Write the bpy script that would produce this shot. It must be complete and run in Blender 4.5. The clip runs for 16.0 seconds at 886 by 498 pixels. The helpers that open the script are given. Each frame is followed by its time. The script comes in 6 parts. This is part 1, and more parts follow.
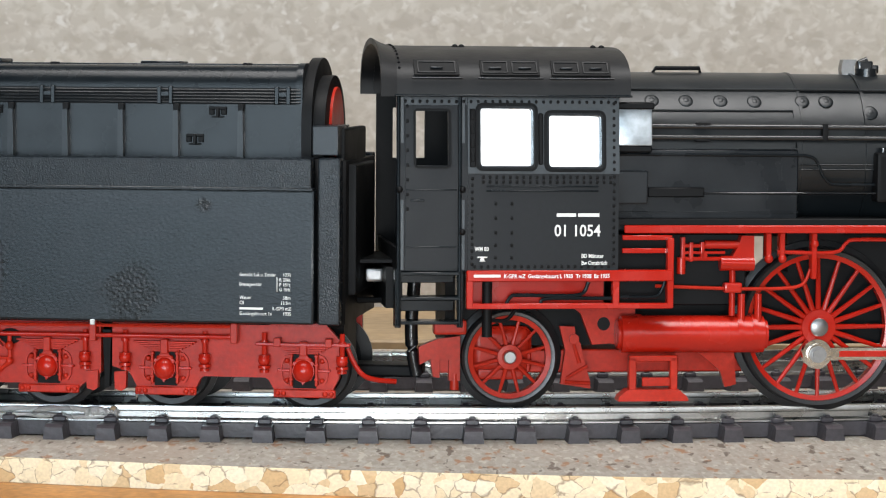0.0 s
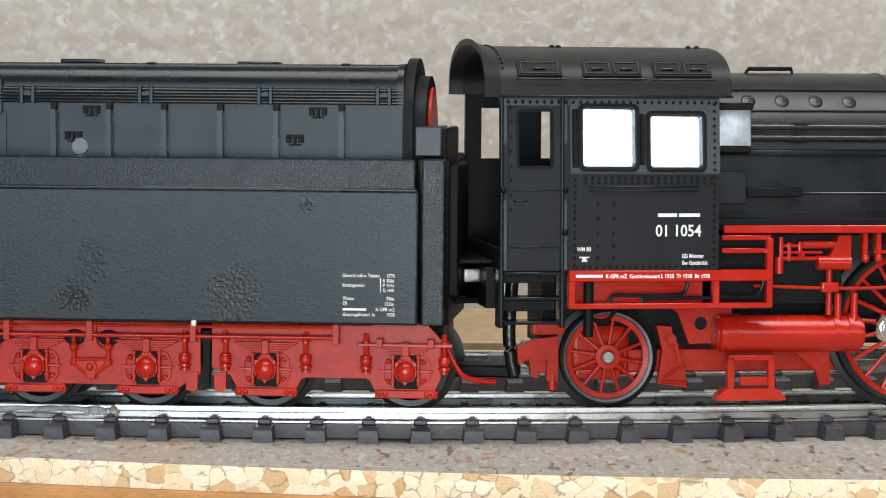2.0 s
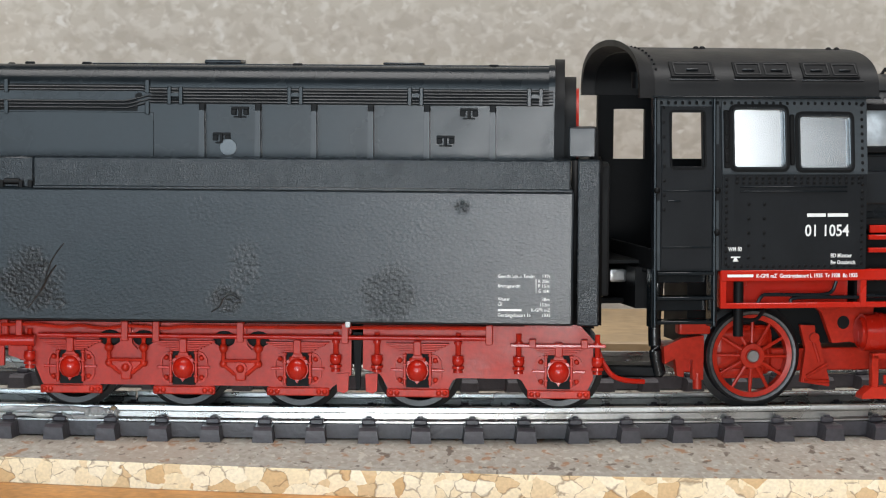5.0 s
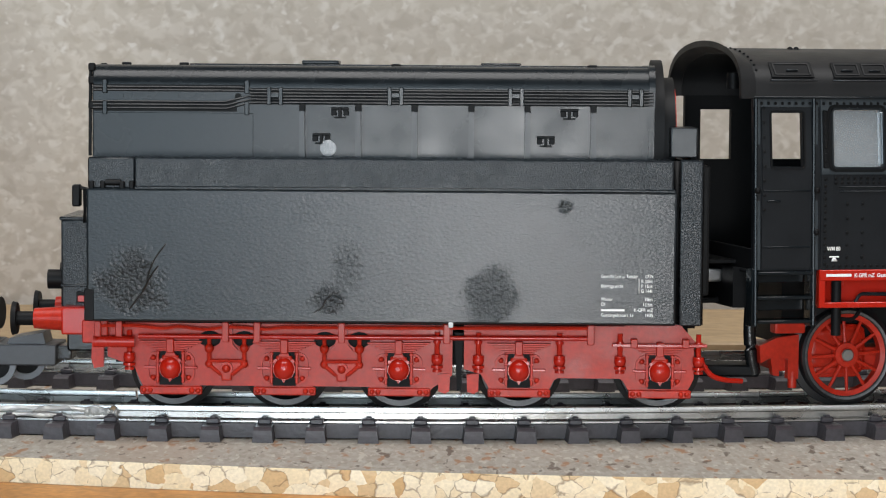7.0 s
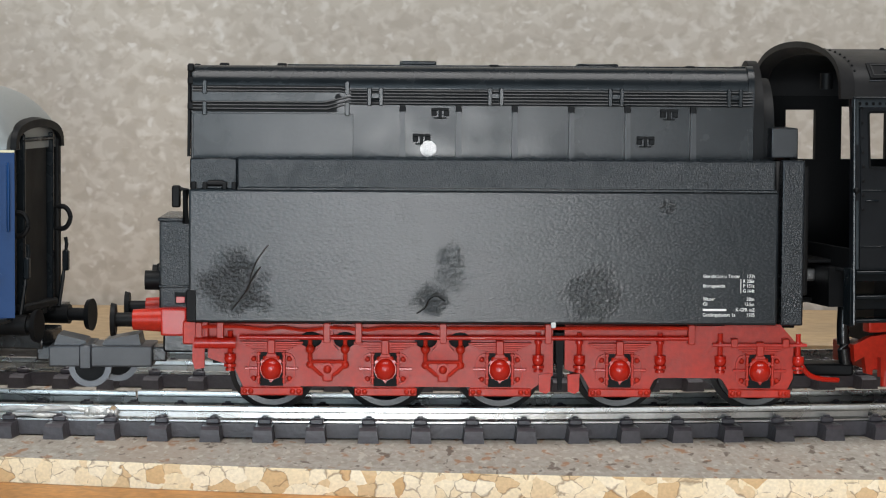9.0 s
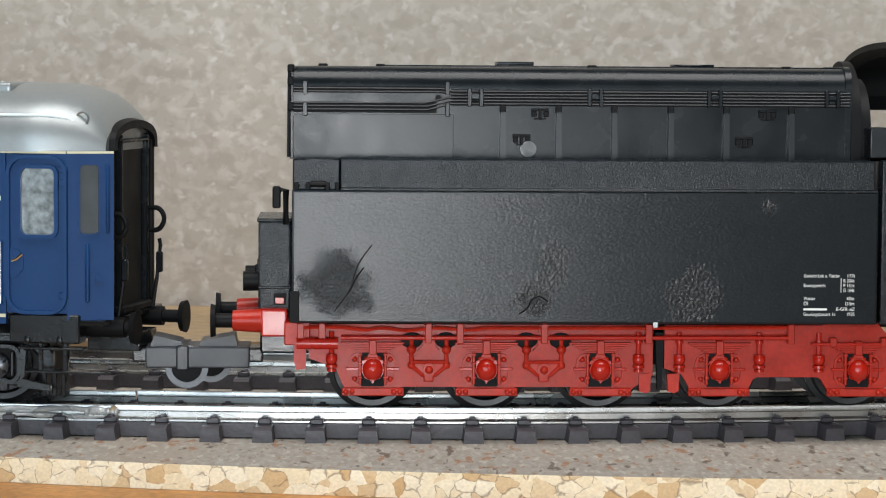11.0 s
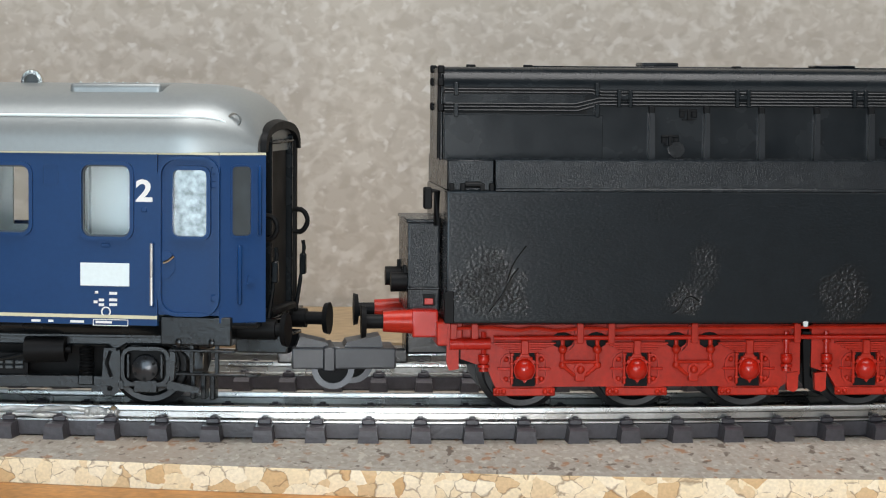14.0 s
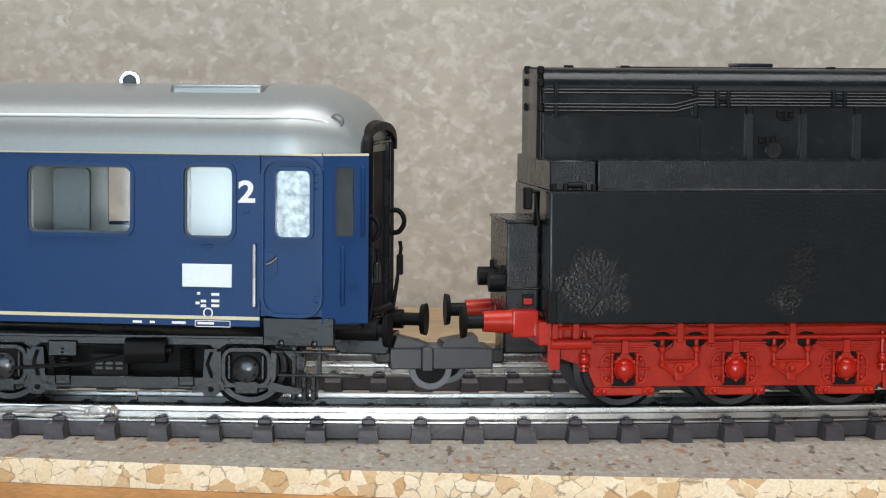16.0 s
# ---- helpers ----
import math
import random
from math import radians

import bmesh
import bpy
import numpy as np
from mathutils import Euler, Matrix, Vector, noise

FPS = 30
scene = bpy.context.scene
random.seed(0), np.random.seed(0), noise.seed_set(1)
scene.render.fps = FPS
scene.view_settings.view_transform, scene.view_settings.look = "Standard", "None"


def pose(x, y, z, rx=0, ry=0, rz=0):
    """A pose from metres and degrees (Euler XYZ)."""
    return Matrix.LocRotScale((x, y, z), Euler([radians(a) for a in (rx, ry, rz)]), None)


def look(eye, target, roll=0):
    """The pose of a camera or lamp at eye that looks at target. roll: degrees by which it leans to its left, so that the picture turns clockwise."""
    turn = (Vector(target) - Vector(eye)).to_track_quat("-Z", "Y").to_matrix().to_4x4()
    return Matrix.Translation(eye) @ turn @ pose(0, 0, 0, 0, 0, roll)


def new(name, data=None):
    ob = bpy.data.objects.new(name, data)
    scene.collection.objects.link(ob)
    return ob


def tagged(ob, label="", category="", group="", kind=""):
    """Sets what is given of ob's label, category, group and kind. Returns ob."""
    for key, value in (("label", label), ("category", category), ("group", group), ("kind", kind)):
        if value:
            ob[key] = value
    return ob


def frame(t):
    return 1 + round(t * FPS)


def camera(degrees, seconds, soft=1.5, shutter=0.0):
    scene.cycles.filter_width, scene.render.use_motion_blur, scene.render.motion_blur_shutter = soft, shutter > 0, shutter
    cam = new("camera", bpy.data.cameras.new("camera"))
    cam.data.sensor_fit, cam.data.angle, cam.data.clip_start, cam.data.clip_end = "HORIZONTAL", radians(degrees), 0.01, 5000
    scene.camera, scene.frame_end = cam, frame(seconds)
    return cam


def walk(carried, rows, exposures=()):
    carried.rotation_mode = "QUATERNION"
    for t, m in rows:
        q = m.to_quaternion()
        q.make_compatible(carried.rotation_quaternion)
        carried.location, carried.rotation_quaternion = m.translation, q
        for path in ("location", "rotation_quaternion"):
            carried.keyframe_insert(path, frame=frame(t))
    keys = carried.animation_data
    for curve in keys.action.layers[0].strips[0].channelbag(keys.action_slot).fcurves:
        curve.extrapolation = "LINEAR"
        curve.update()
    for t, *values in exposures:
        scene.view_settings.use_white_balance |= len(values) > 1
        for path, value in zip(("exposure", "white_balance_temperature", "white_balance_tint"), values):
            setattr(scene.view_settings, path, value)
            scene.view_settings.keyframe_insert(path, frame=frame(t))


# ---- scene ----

# ---------------------------------------------------------------- camera
cam = camera(18.72, 16.0, soft=1.15)
VIEW = look((0, -0.4030, 0.0499), (0, -0.4030 + math.cos(radians(3.84)), 0.0499 - math.sin(radians(3.84))), 0.40)
walk(cam, [(0.0, VIEW), (16.0, VIEW)], [(0.0, 0.42), (3.0, 0.38), (6.5, 0.16), (9.0, 0.12), (12.5, 0.12), (16.0, 0.15)])

# ---------------------------------------------------------------- light
world = bpy.data.worlds.new("room_light")
world.use_nodes = True
scene.world = world
world.node_tree.nodes["Background"].inputs[0].default_value = (0.9, 0.95, 1.0, 1)
world.node_tree.nodes["Background"].inputs[1].default_value = 0.12


def area(name, eye, target, sx, sy, power, colour):
    lamp = bpy.data.lights.new(name, "AREA")
    lamp.shape, lamp.size, lamp.size_y, lamp.energy, lamp.color = "RECTANGLE", sx, sy, power, colour
    ob = new(name, lamp)
    ob.matrix_world = look(eye, target)
    return ob


area("ceiling_lamp", (0.05, -0.34, 1.2), (0, 0.03, 0.02), 1.0, 0.8, 18.4, (1.0, 0.985, 0.975))
area("window_light", (0.48, -1.07, 0.28), (0.03, 0, 0.03), 0.50, 0.34, 1.05, (0.95, 0.98, 1.0))
area("window_light", (-0.170, -0.86, 0.08), (0, 0, 0.03), 0.56, 0.46, 3.8, (0.70, 0.87, 1.0))
# unseen light added low in front to give the tender's side its sheen
area("desk_lamp", (0.006, -0.72, -0.015), (0, 0, 0.025), 0.085, 0.10, 1.05, (1.0, 0.98, 0.96))

# ---------------------------------------------------------------- building helpers (all lengths below in millimetres)
MM = 0.001
TRACK_R, APEX = 408.76, -15.62
COACH_FIT = 0.985


def loco_x(x):
    """Lengthwise place of the locomotive's parts: the engine before the cab is a little shorter."""
    return 0.975 * x if x < 2.5 else 2.44 + 0.928 * (x - 2.5)


# the cab's sides lean inwards above the waist
LEANING = ("cab_side", "cab_front_strip", "door_side", "cab_door", "door_window_rim", "handrail", "door_header", "door_stile", "window_rim", "window_pane", "window_runner", "rivets", "front_window")
LOCO_FIT = 0.975      # lengthwise trim of the locomotive's parts


def part(name, bm, material, parent=None, label="", smooth=True, doubles=True):
    """Link a bmesh, built in millimetres, as one mesh object."""
    me = bpy.data.meshes.new(name)
    bmesh.ops.recalc_face_normals(bm, faces=bm.faces[:])
    bm.transform(Matrix.Scale(MM, 4))
    if parent and parent.name.startswith("steam_locomotive"):
        mean = sum(v.co.y for v in bm.verts) / len(bm.verts) / MM
        lean = -0.15 * (17.3 + mean) if -15 < mean < -6 else 0.0
        for v in bm.verts:
            v.co.x = (loco_x(v.co.x / MM) + lean) * MM
        if name in LEANING:
            for v in bm.verts:
                if v.co.z > 0.0354 and v.co.y < -0.0145:
                    v.co.y += 0.105 * (v.co.z - 0.0354)
    if parent and parent.name.startswith("passenger_coach"):
        bm.transform(Matrix.Diagonal((COACH_FIT, 1, 1, 1)))
    bm.to_mesh(me)
    bm.free()
    me.materials.append(material)
    if smooth:
        me.shade_smooth()
        me.set_sharp_from_angle(angle=radians(38))
        # broad square faces stay flat beside their rounded edges
        middle = sorted(f.area for f in me.polygons)[len(me.polygons) // 2]
        for f in me.polygons:
            if f.area > 4 * middle and max(abs(f.normal.x), abs(f.normal.y), abs(f.normal.z)) > 0.9995:
                f.use_smooth = False
    ob = new(name, me)
    if parent:
        ob.parent = parent
    if label:
        ob["label"] = label
    return ob


def share(ob, parent, x=0.0, y=0.0, z=0.0, rx=0, ry=0, rz=0):
    """Another object on the same mesh."""
    o = new(ob.name.split(".")[0], ob.data)
    o.parent = parent
    o.matrix_basis = pose(x * MM, y * MM, z * MM, rx, ry, rz)
    if "label" in ob:
        o["label"] = ob["label"]
    return o


def box(bm, x0, x1, y0, y1, z0, z1, bevel=0.0, seg=1):
    m = Matrix.LocRotScale(((x0 + x1) / 2, (y0 + y1) / 2, (z0 + z1) / 2), None, (abs(x1 - x0), abs(y1 - y0), abs(z1 - z0)))
    made = bmesh.ops.create_cube(bm, size=1, matrix=m)["verts"]
    if bevel:
        edges = {e for v in made for e in v.link_edges}
        bmesh.ops.bevel(bm, geom=list(edges), offset=bevel, segments=seg, affect="EDGES", profile=0.6)
    return bm


def rod(bm, p, q, r, seg=12, r2=None):
    p, q = Vector(p), Vector(q)
    m = Matrix.Translation((p + q) / 2) @ (q - p).to_track_quat("Z", "Y").to_matrix().to_4x4()
    bmesh.ops.create_cone(bm, cap_ends=True, segments=seg, radius1=r, radius2=r if r2 is None else r2, depth=(q - p).length, matrix=m)
    return bm


def ball(bm, c, r, seg=10, scale=(1, 1, 1)):
    bmesh.ops.create_uvsphere(bm, u_segments=seg, v_segments=max(5, seg // 2 + 1), radius=r, matrix=Matrix.LocRotScale(c, None, scale))
    return bm


def pipe(bm, points, r, seg=8):
    """A round bar along a polyline."""
    pts = [Vector(p) for p in points]
    rings = []
    for i, p in enumerate(pts):
        d = (pts[min(i + 1, len(pts) - 1)] - pts[max(i - 1, 0)]).normalized()
        side = d.cross(Vector((0, 0, 1)))
        if side.length < 0.1:
            side = d.cross(Vector((0, 1, 0)))
        side.normalize()
        up = side.cross(d)
        rings.append([bm.verts.new(p + r * (math.cos(a) * side + math.sin(a) * up)) for a in [2 * math.pi * k / seg for k in range(seg)]])
    for a, b in zip(rings, rings[1:]):
        for k in range(seg):
            bm.faces.new((a[k], a[(k + 1) % seg], b[(k + 1) % seg], b[k]))
    bm.faces.new(rings[0])
    bm.faces.new(rings[-1])
    return bm


def smoothline(points, n=6):
    """Catmull-Rom points through a few places."""
    p = [Vector(q) for q in points]
    p = [2 * p[0] - p[1]] + p + [2 * p[-1] - p[-2]]
    out = []
    for i in range(1, len(p) - 2):
        for k in range(n):
            t = k / n
            out.append(0.5 * (2 * p[i] + (p[i + 1] - p[i - 1]) * t + (2 * p[i - 1] - 5 * p[i] + 4 * p[i + 1] - p[i + 2]) * t * t + (3 * p[i] - p[i - 1] - 3 * p[i + 1] + p[i + 2]) * t ** 3))
    return out + [p[-2]]


def prism(bm, outline, y0, y1):
    """An outline in x and z, made solid between two depths."""
    a = [bm.verts.new((x, y0, z)) for x, z in outline]
    b = [bm.verts.new((x, y1, z)) for x, z in outline]
    n = len(a)
    bm.faces.new(a)
    bm.faces.new(b[::-1])
    for k in range(n):
        bm.faces.new((a[k], b[k], b[(k + 1) % n], a[(k + 1) % n]))
    return bm


def extrude_x(bm, outline, x0, x1, closed=True):
    """An outline in y and z, made solid along x."""
    a = [bm.verts.new((x0, y, z)) for y, z in outline]
    b = [bm.verts.new((x1, y, z)) for y, z in outline]
    n = len(a)
    if closed:
        bm.faces.new(a)
        bm.faces.new(b[::-1])
    for k in range(n if closed else n - 1):
        bm.faces.new((a[k], b[k], b[(k + 1) % n], a[(k + 1) % n]))
    return bm


def lathe(bm, profile, centre, seg=40):
    """A profile of (radius, y) turned round an axle that runs along y."""
    cx, cy, cz = centre
    rings = []
    for r, y in profile:
        rings.append([bm.verts.new((cx + r * math.cos(2 * math.pi * k / seg), cy + y, cz + r * math.sin(2 * math.pi * k / seg))) for k in range(seg)])
    for a, b in zip(rings, rings[1:]):
        for k in range(seg):
            bm.faces.new((a[k], a[(k + 1) % seg], b[(k + 1) % seg], b[k]))
    return bm


def wall_with_holes(bm, x0, x1, z0, z1, y0, y1, holes):
    """An upright slab with rectangular openings right through it: holes of (x0, x1, z0, z1)."""
    xs = sorted({x0, x1, *[h[0] for h in holes], *[h[1] for h in holes]})
    zs = sorted({z0, z1, *[h[2] for h in holes], *[h[3] for h in holes]})
    solid = {}
    for i in range(len(xs) - 1):
        for j in range(len(zs) - 1):
            cx, cz = (xs[i] + xs[i + 1]) / 2, (zs[j] + zs[j + 1]) / 2
            solid[i, j] = not any(h[0] < cx < h[1] and h[2] < cz < h[3] for h in holes)
    vert = {}

    def v(i, j, y):
        if (i, j, y) not in vert:
            vert[i, j, y] = bm.verts.new((xs[i], y, zs[j]))
        return vert[i, j, y]
    for (i, j), s in solid.items():
        if not s:
            continue
        bm.faces.new((v(i, j, y0), v(i + 1, j, y0), v(i + 1, j + 1, y0), v(i, j + 1, y0)))
        bm.faces.new((v(i, j, y1), v(i, j + 1, y1), v(i + 1, j + 1, y1), v(i + 1, j, y1)))
        for di, dj, e in ((-1, 0, ((0, 0), (0, 1))), (1, 0, ((1, 0), (1, 1))), (0, -1, ((0, 0), (1, 0))), (0, 1, ((0, 1), (1, 1)))):
            if not solid.get((i + di, j + dj), False):
                (a, b), (c, d) = e
                bm.faces.new((v(i + a, j + b, y0), v(i + c, j + d, y0), v(i + c, j + d, y1), v(i + a, j + b, y1)))
    return bm


def loft_x(bm, rings):
    """Solid through closed outlines in y and z, each at its own x."""
    loops = [[bm.verts.new((x, y, z)) for y, z in outline] for x, outline in rings]
    k = len(loops[0])
    for a, b in zip(loops, loops[1:]):
        for i in range(k):
            bm.faces.new((a[i], b[i], b[(i + 1) % k], a[(i + 1) % k]))
    h = k // 2
    for ring in (loops[0], loops[-1]):
        for i in range(h - 1):
            bm.faces.new((ring[i], ring[i + 1], ring[k - 2 - i], ring[k - 1 - i]))
    return bm


def prism_x(outline, x0, x1):
    return extrude_x(bmesh.new(), outline, x0, x1)


def rounded(x0, x1, z0, z1, r, n=4):
    """Outline of a rectangle with round corners."""
    out = []
    for cx, cz, a0 in ((x1 - r, z1 - r, 0), (x0 + r, z1 - r, 90), (x0 + r, z0 + r, 180), (x1 - r, z0 + r, 270)):
        for k in range(n + 1):
            a = radians(a0 + 90 * k / n)
            out.append((cx + r * math.cos(a), cz + r * math.sin(a)))
    return out


def rim(bm, x0, x1, z0, z1, r, wide, y0, y1, n=4):
    """A window's frame with round corners."""
    inner, outer = rounded(x0, x1, z0, z1, r, n), rounded(x0 - wide, x1 + wide, z0 - wide, z1 + wide, r + wide, n)
    rings = [[bm.verts.new((x, y, z)) for x, z in o] for o, y in ((inner, y1), (inner, y0), (outer, y0), (outer, y1))]
    k = len(inner)
    for a, b in zip(rings, rings[1:] + rings[:1]):
        for i in range(k):
            bm.faces.new((a[i], a[(i + 1) % k], b[(i + 1) % k], b[i]))
    return bm


def lettering(text, x, z, height, y, parent, material, name="lettering", label="", width=None, bold=0.015):
    """Raised printed letters on an upright side that faces -y."""
    curve = bpy.data.curves.new(name, "FONT")
    curve.body, curve.size, curve.extrude = text, height * 1.38, 0.02
    curve.resolution_u, curve.offset = 3, bold
    ob = bpy.data.objects.new(name, curve)
    scene.collection.objects.link(ob)
    bpy.context.view_layer.update()
    me = bpy.data.meshes.new_from_object(ob.evaluated_get(bpy.context.evaluated_depsgraph_get()))
    bpy.data.objects.remove(ob)
    xs = [v.co.x for v in me.vertices]
    k = width / (max(xs) - min(xs)) if width else 1.0
    if parent.name.startswith("steam_locomotive"):
        x, k = x * LOCO_FIT, k * LOCO_FIT
    elif parent.name.startswith("passenger_coach"):
        x, k = x * COACH_FIT, k * COACH_FIT
    me.transform(Matrix.Scale(MM, 4) @ Matrix.Translation((x - min(xs) * k, y, z)) @ Matrix.Rotation(radians(90), 4, "X") @ Matrix.Diagonal((k, 1, 1, 1)))
    me.materials.clear()
    me.materials.append(material)
    me.name = name
    o = new(name, me)
    o.parent = parent
    if label:
        o["label"] = label
    return o


# ---------------------------------------------------------------- materials
def material(name, colour, rough=0.5, metal=0.0, vary=0.15, grain=1500.0, bump=0.1, coat=0.0, fine=None, spec=0.5, dirt=None):
    """A painted or moulded surface: base colour, two scales of variation, fine relief. grain is in cycles per metre."""
    mat = bpy.data.materials.new(name)
    mat.use_nodes = True
    nt = mat.node_tree
    n, l = nt.nodes, nt.links
    b = n["Principled BSDF"]
    b.inputs["Roughness"].default_value, b.inputs["Metallic"].default_value = rough, metal
    b.inputs["Specular IOR Level"].default_value = spec
    b.inputs["Coat Weight"].default_value = coat
    co = n.new("ShaderNodeTexCoord")
    a = n.new("ShaderNodeTexNoise")
    a.inputs["Scale"].default_value, a.inputs["Detail"].default_value = grain * 0.12, 4
    f = n.new("ShaderNodeTexNoise")
    f.inputs["Scale"].default_value, f.inputs["Detail"].default_value = fine or grain, 3
    for t in (a, f):
        l.new(co.outputs["Object"], t.inputs["Vector"])
    mixed = n.new("ShaderNodeMath")
    mixed.operation = "ADD"
    l.new(a.outputs["Fac"], mixed.inputs[0])
    l.new(f.outputs["Fac"], mixed.inputs[1])
    ramp = n.new("ShaderNodeMapRange")
    ramp.inputs["From Min"].default_value, ramp.inputs["From Max"].default_value = 0.7, 1.3
    ramp.inputs["To Min"].default_value, ramp.inputs["To Max"].default_value = 1 - vary, 1 + vary
    l.new(mixed.outputs[0], ramp.inputs["Value"])
    tint = n.new("ShaderNodeVectorMath")
    tint.operation = "SCALE"
    tint.inputs[0].default_value = colour
    l.new(ramp.outputs[0], tint.inputs["Scale"])
    l.new(tint.outputs[0], b.inputs["Base Color"])
    rr = n.new("ShaderNodeMapRange")
    rr.inputs["From Min"].default_value, rr.inputs["From Max"].default_value = 0.3, 0.7
    rr.inputs["To Min"].default_value, rr.inputs["To Max"].default_value = max(0.02, rough - 0.06), min(1, rough + 0.06)
    l.new(a.outputs["Fac"], rr.inputs["Value"])
    l.new(rr.outputs[0], b.inputs["Roughness"])
    if bump:
        bp = n.new("ShaderNodeBump")
        bp.inputs["Strength"].default_value, bp.inputs["Distance"].default_value = bump, 0.0002
        l.new(f.outputs["Fac"], bp.inputs["Height"])
        l.new(bp.outputs[0], b.inputs["Normal"])
    return mat


BLACK = material("satin_black_plastic", (0.0068, 0.0092, 0.0112), 0.25, bump=0.06, spec=0.24)
BOILER = material("satin_boiler_paint", (0.0065, 0.0085, 0.010), 0.36, bump=0.08, spec=0.4)
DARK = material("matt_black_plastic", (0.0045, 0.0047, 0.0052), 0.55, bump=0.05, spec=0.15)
CAST = material("grained_black_paint", (0.0085, 0.011, 0.0135), 0.25, grain=4200, bump=0.32, spec=0.24)
ROOF = material("matt_black_roof", (0.0085, 0.0085, 0.009), 0.5, bump=0.12, spec=0.3)
# cab paint made lighter and bluer: sheen of the leaning side put into colour
BAND = material("blue_grey_cab_paint", (0.026, 0.034, 0.040), 0.34, bump=0.1, spec=0.5)
CAB = material("cab_black_paint", (0.0065, 0.008, 0.010), 0.42, bump=0.08, spec=0.24)
GREY = material("dark_grey_paint", (0.010, 0.012, 0.0145), 0.30, bump=0.05, spec=0.32)
RED = material("red_plastic", (0.42, 0.020, 0.008), 0.34, vary=0.2, bump=0.12, spec=0.26)
GLOSS_RED = material("glossy_red_plastic", (0.43, 0.013, 0.005), 0.24, vary=0.06, bump=0.03, spec=0.45)
STEEL = material("nickel_rail", (0.43, 0.425, 0.41), 0.28, 1.0, vary=0.12, bump=0.05)
TYRE = material("blackened_tyre", (0.016, 0.016, 0.017), 0.36, 0.3, vary=0.25)
CHROME = material("bright_metal", (0.75, 0.73, 0.68), 0.18, 1.0, vary=0.1)
TIE = material("brown_black_plastic", (0.050, 0.044, 0.050), 0.42, vary=0.25, bump=0.3)
BLUE = material("blue_coach_paint", (0.008, 0.042, 0.135), 0.34, vary=0.06, bump=0.03, spec=0.22)
SILVER = material("silver_roof_paint", (0.285, 0.305, 0.305), 0.38, 0.5, vary=0.04, grain=9000, bump=0.08)
GLOSS_BLACK = material("glossy_black_plastic", (0.010, 0.011, 0.012), 0.2, spec=0.6, bump=0.1)
SILVER.node_tree.links.remove(SILVER.node_tree.nodes["Principled BSDF"].inputs["Roughness"].links[0])
CREAM = material("cream_paint", (0.62, 0.59, 0.41), 0.5, vary=0.05)
TIN = material("bright_solder", (0.80, 0.80, 0.78), 0.3, 0.6, vary=0.2, grain=900, bump=0.25)
# the board's own paint, used too for the painted highlight on the roof
BOARD_WHITE = material("pale_board_paint", (0.74, 0.84, 0.86), 0.45, vary=0.04)
ORANGE_WOOD = material("orange_brown_wood", (0.36, 0.17, 0.05), 0.55, vary=0.4, grain=700)
SEAT = material("grey_seat", (0.065, 0.075, 0.08), 0.6)
WHITE = material("white_print", (0.80, 0.80, 0.78), 0.5, vary=0.04, bump=0.0)
PALE = material("white_plastic", (0.52, 0.55, 0.55), 0.45, vary=0.04)
UNDER = material("grey_black_plastic", (0.0065, 0.0075, 0.0085), 0.25, vary=0.3, bump=0.15, spec=0.42)
WOOD = material("pale_wood", (0.30, 0.21, 0.115), 0.6, vary=0.25, grain=300)
# tone of the unseen room, kept dark and bluish to dim and tint reflections
PLASTER = material("room_plaster", (0.085, 0.10, 0.12), 0.8, vary=0.05, grain=20)


def glass_material():
    mat = bpy.data.materials.new("clear_plastic_pane")
    mat.use_nodes = True
    b = mat.node_tree.nodes["Principled BSDF"]
    b.inputs["Base Color"].default_value = (0.9, 0.95, 0.95, 1)
    b.inputs["Transmission Weight"].default_value = 1.0
    b.inputs["Roughness"].default_value, b.inputs["IOR"].default_value = 0.03, 1.49
    return mat


GLASS = glass_material()


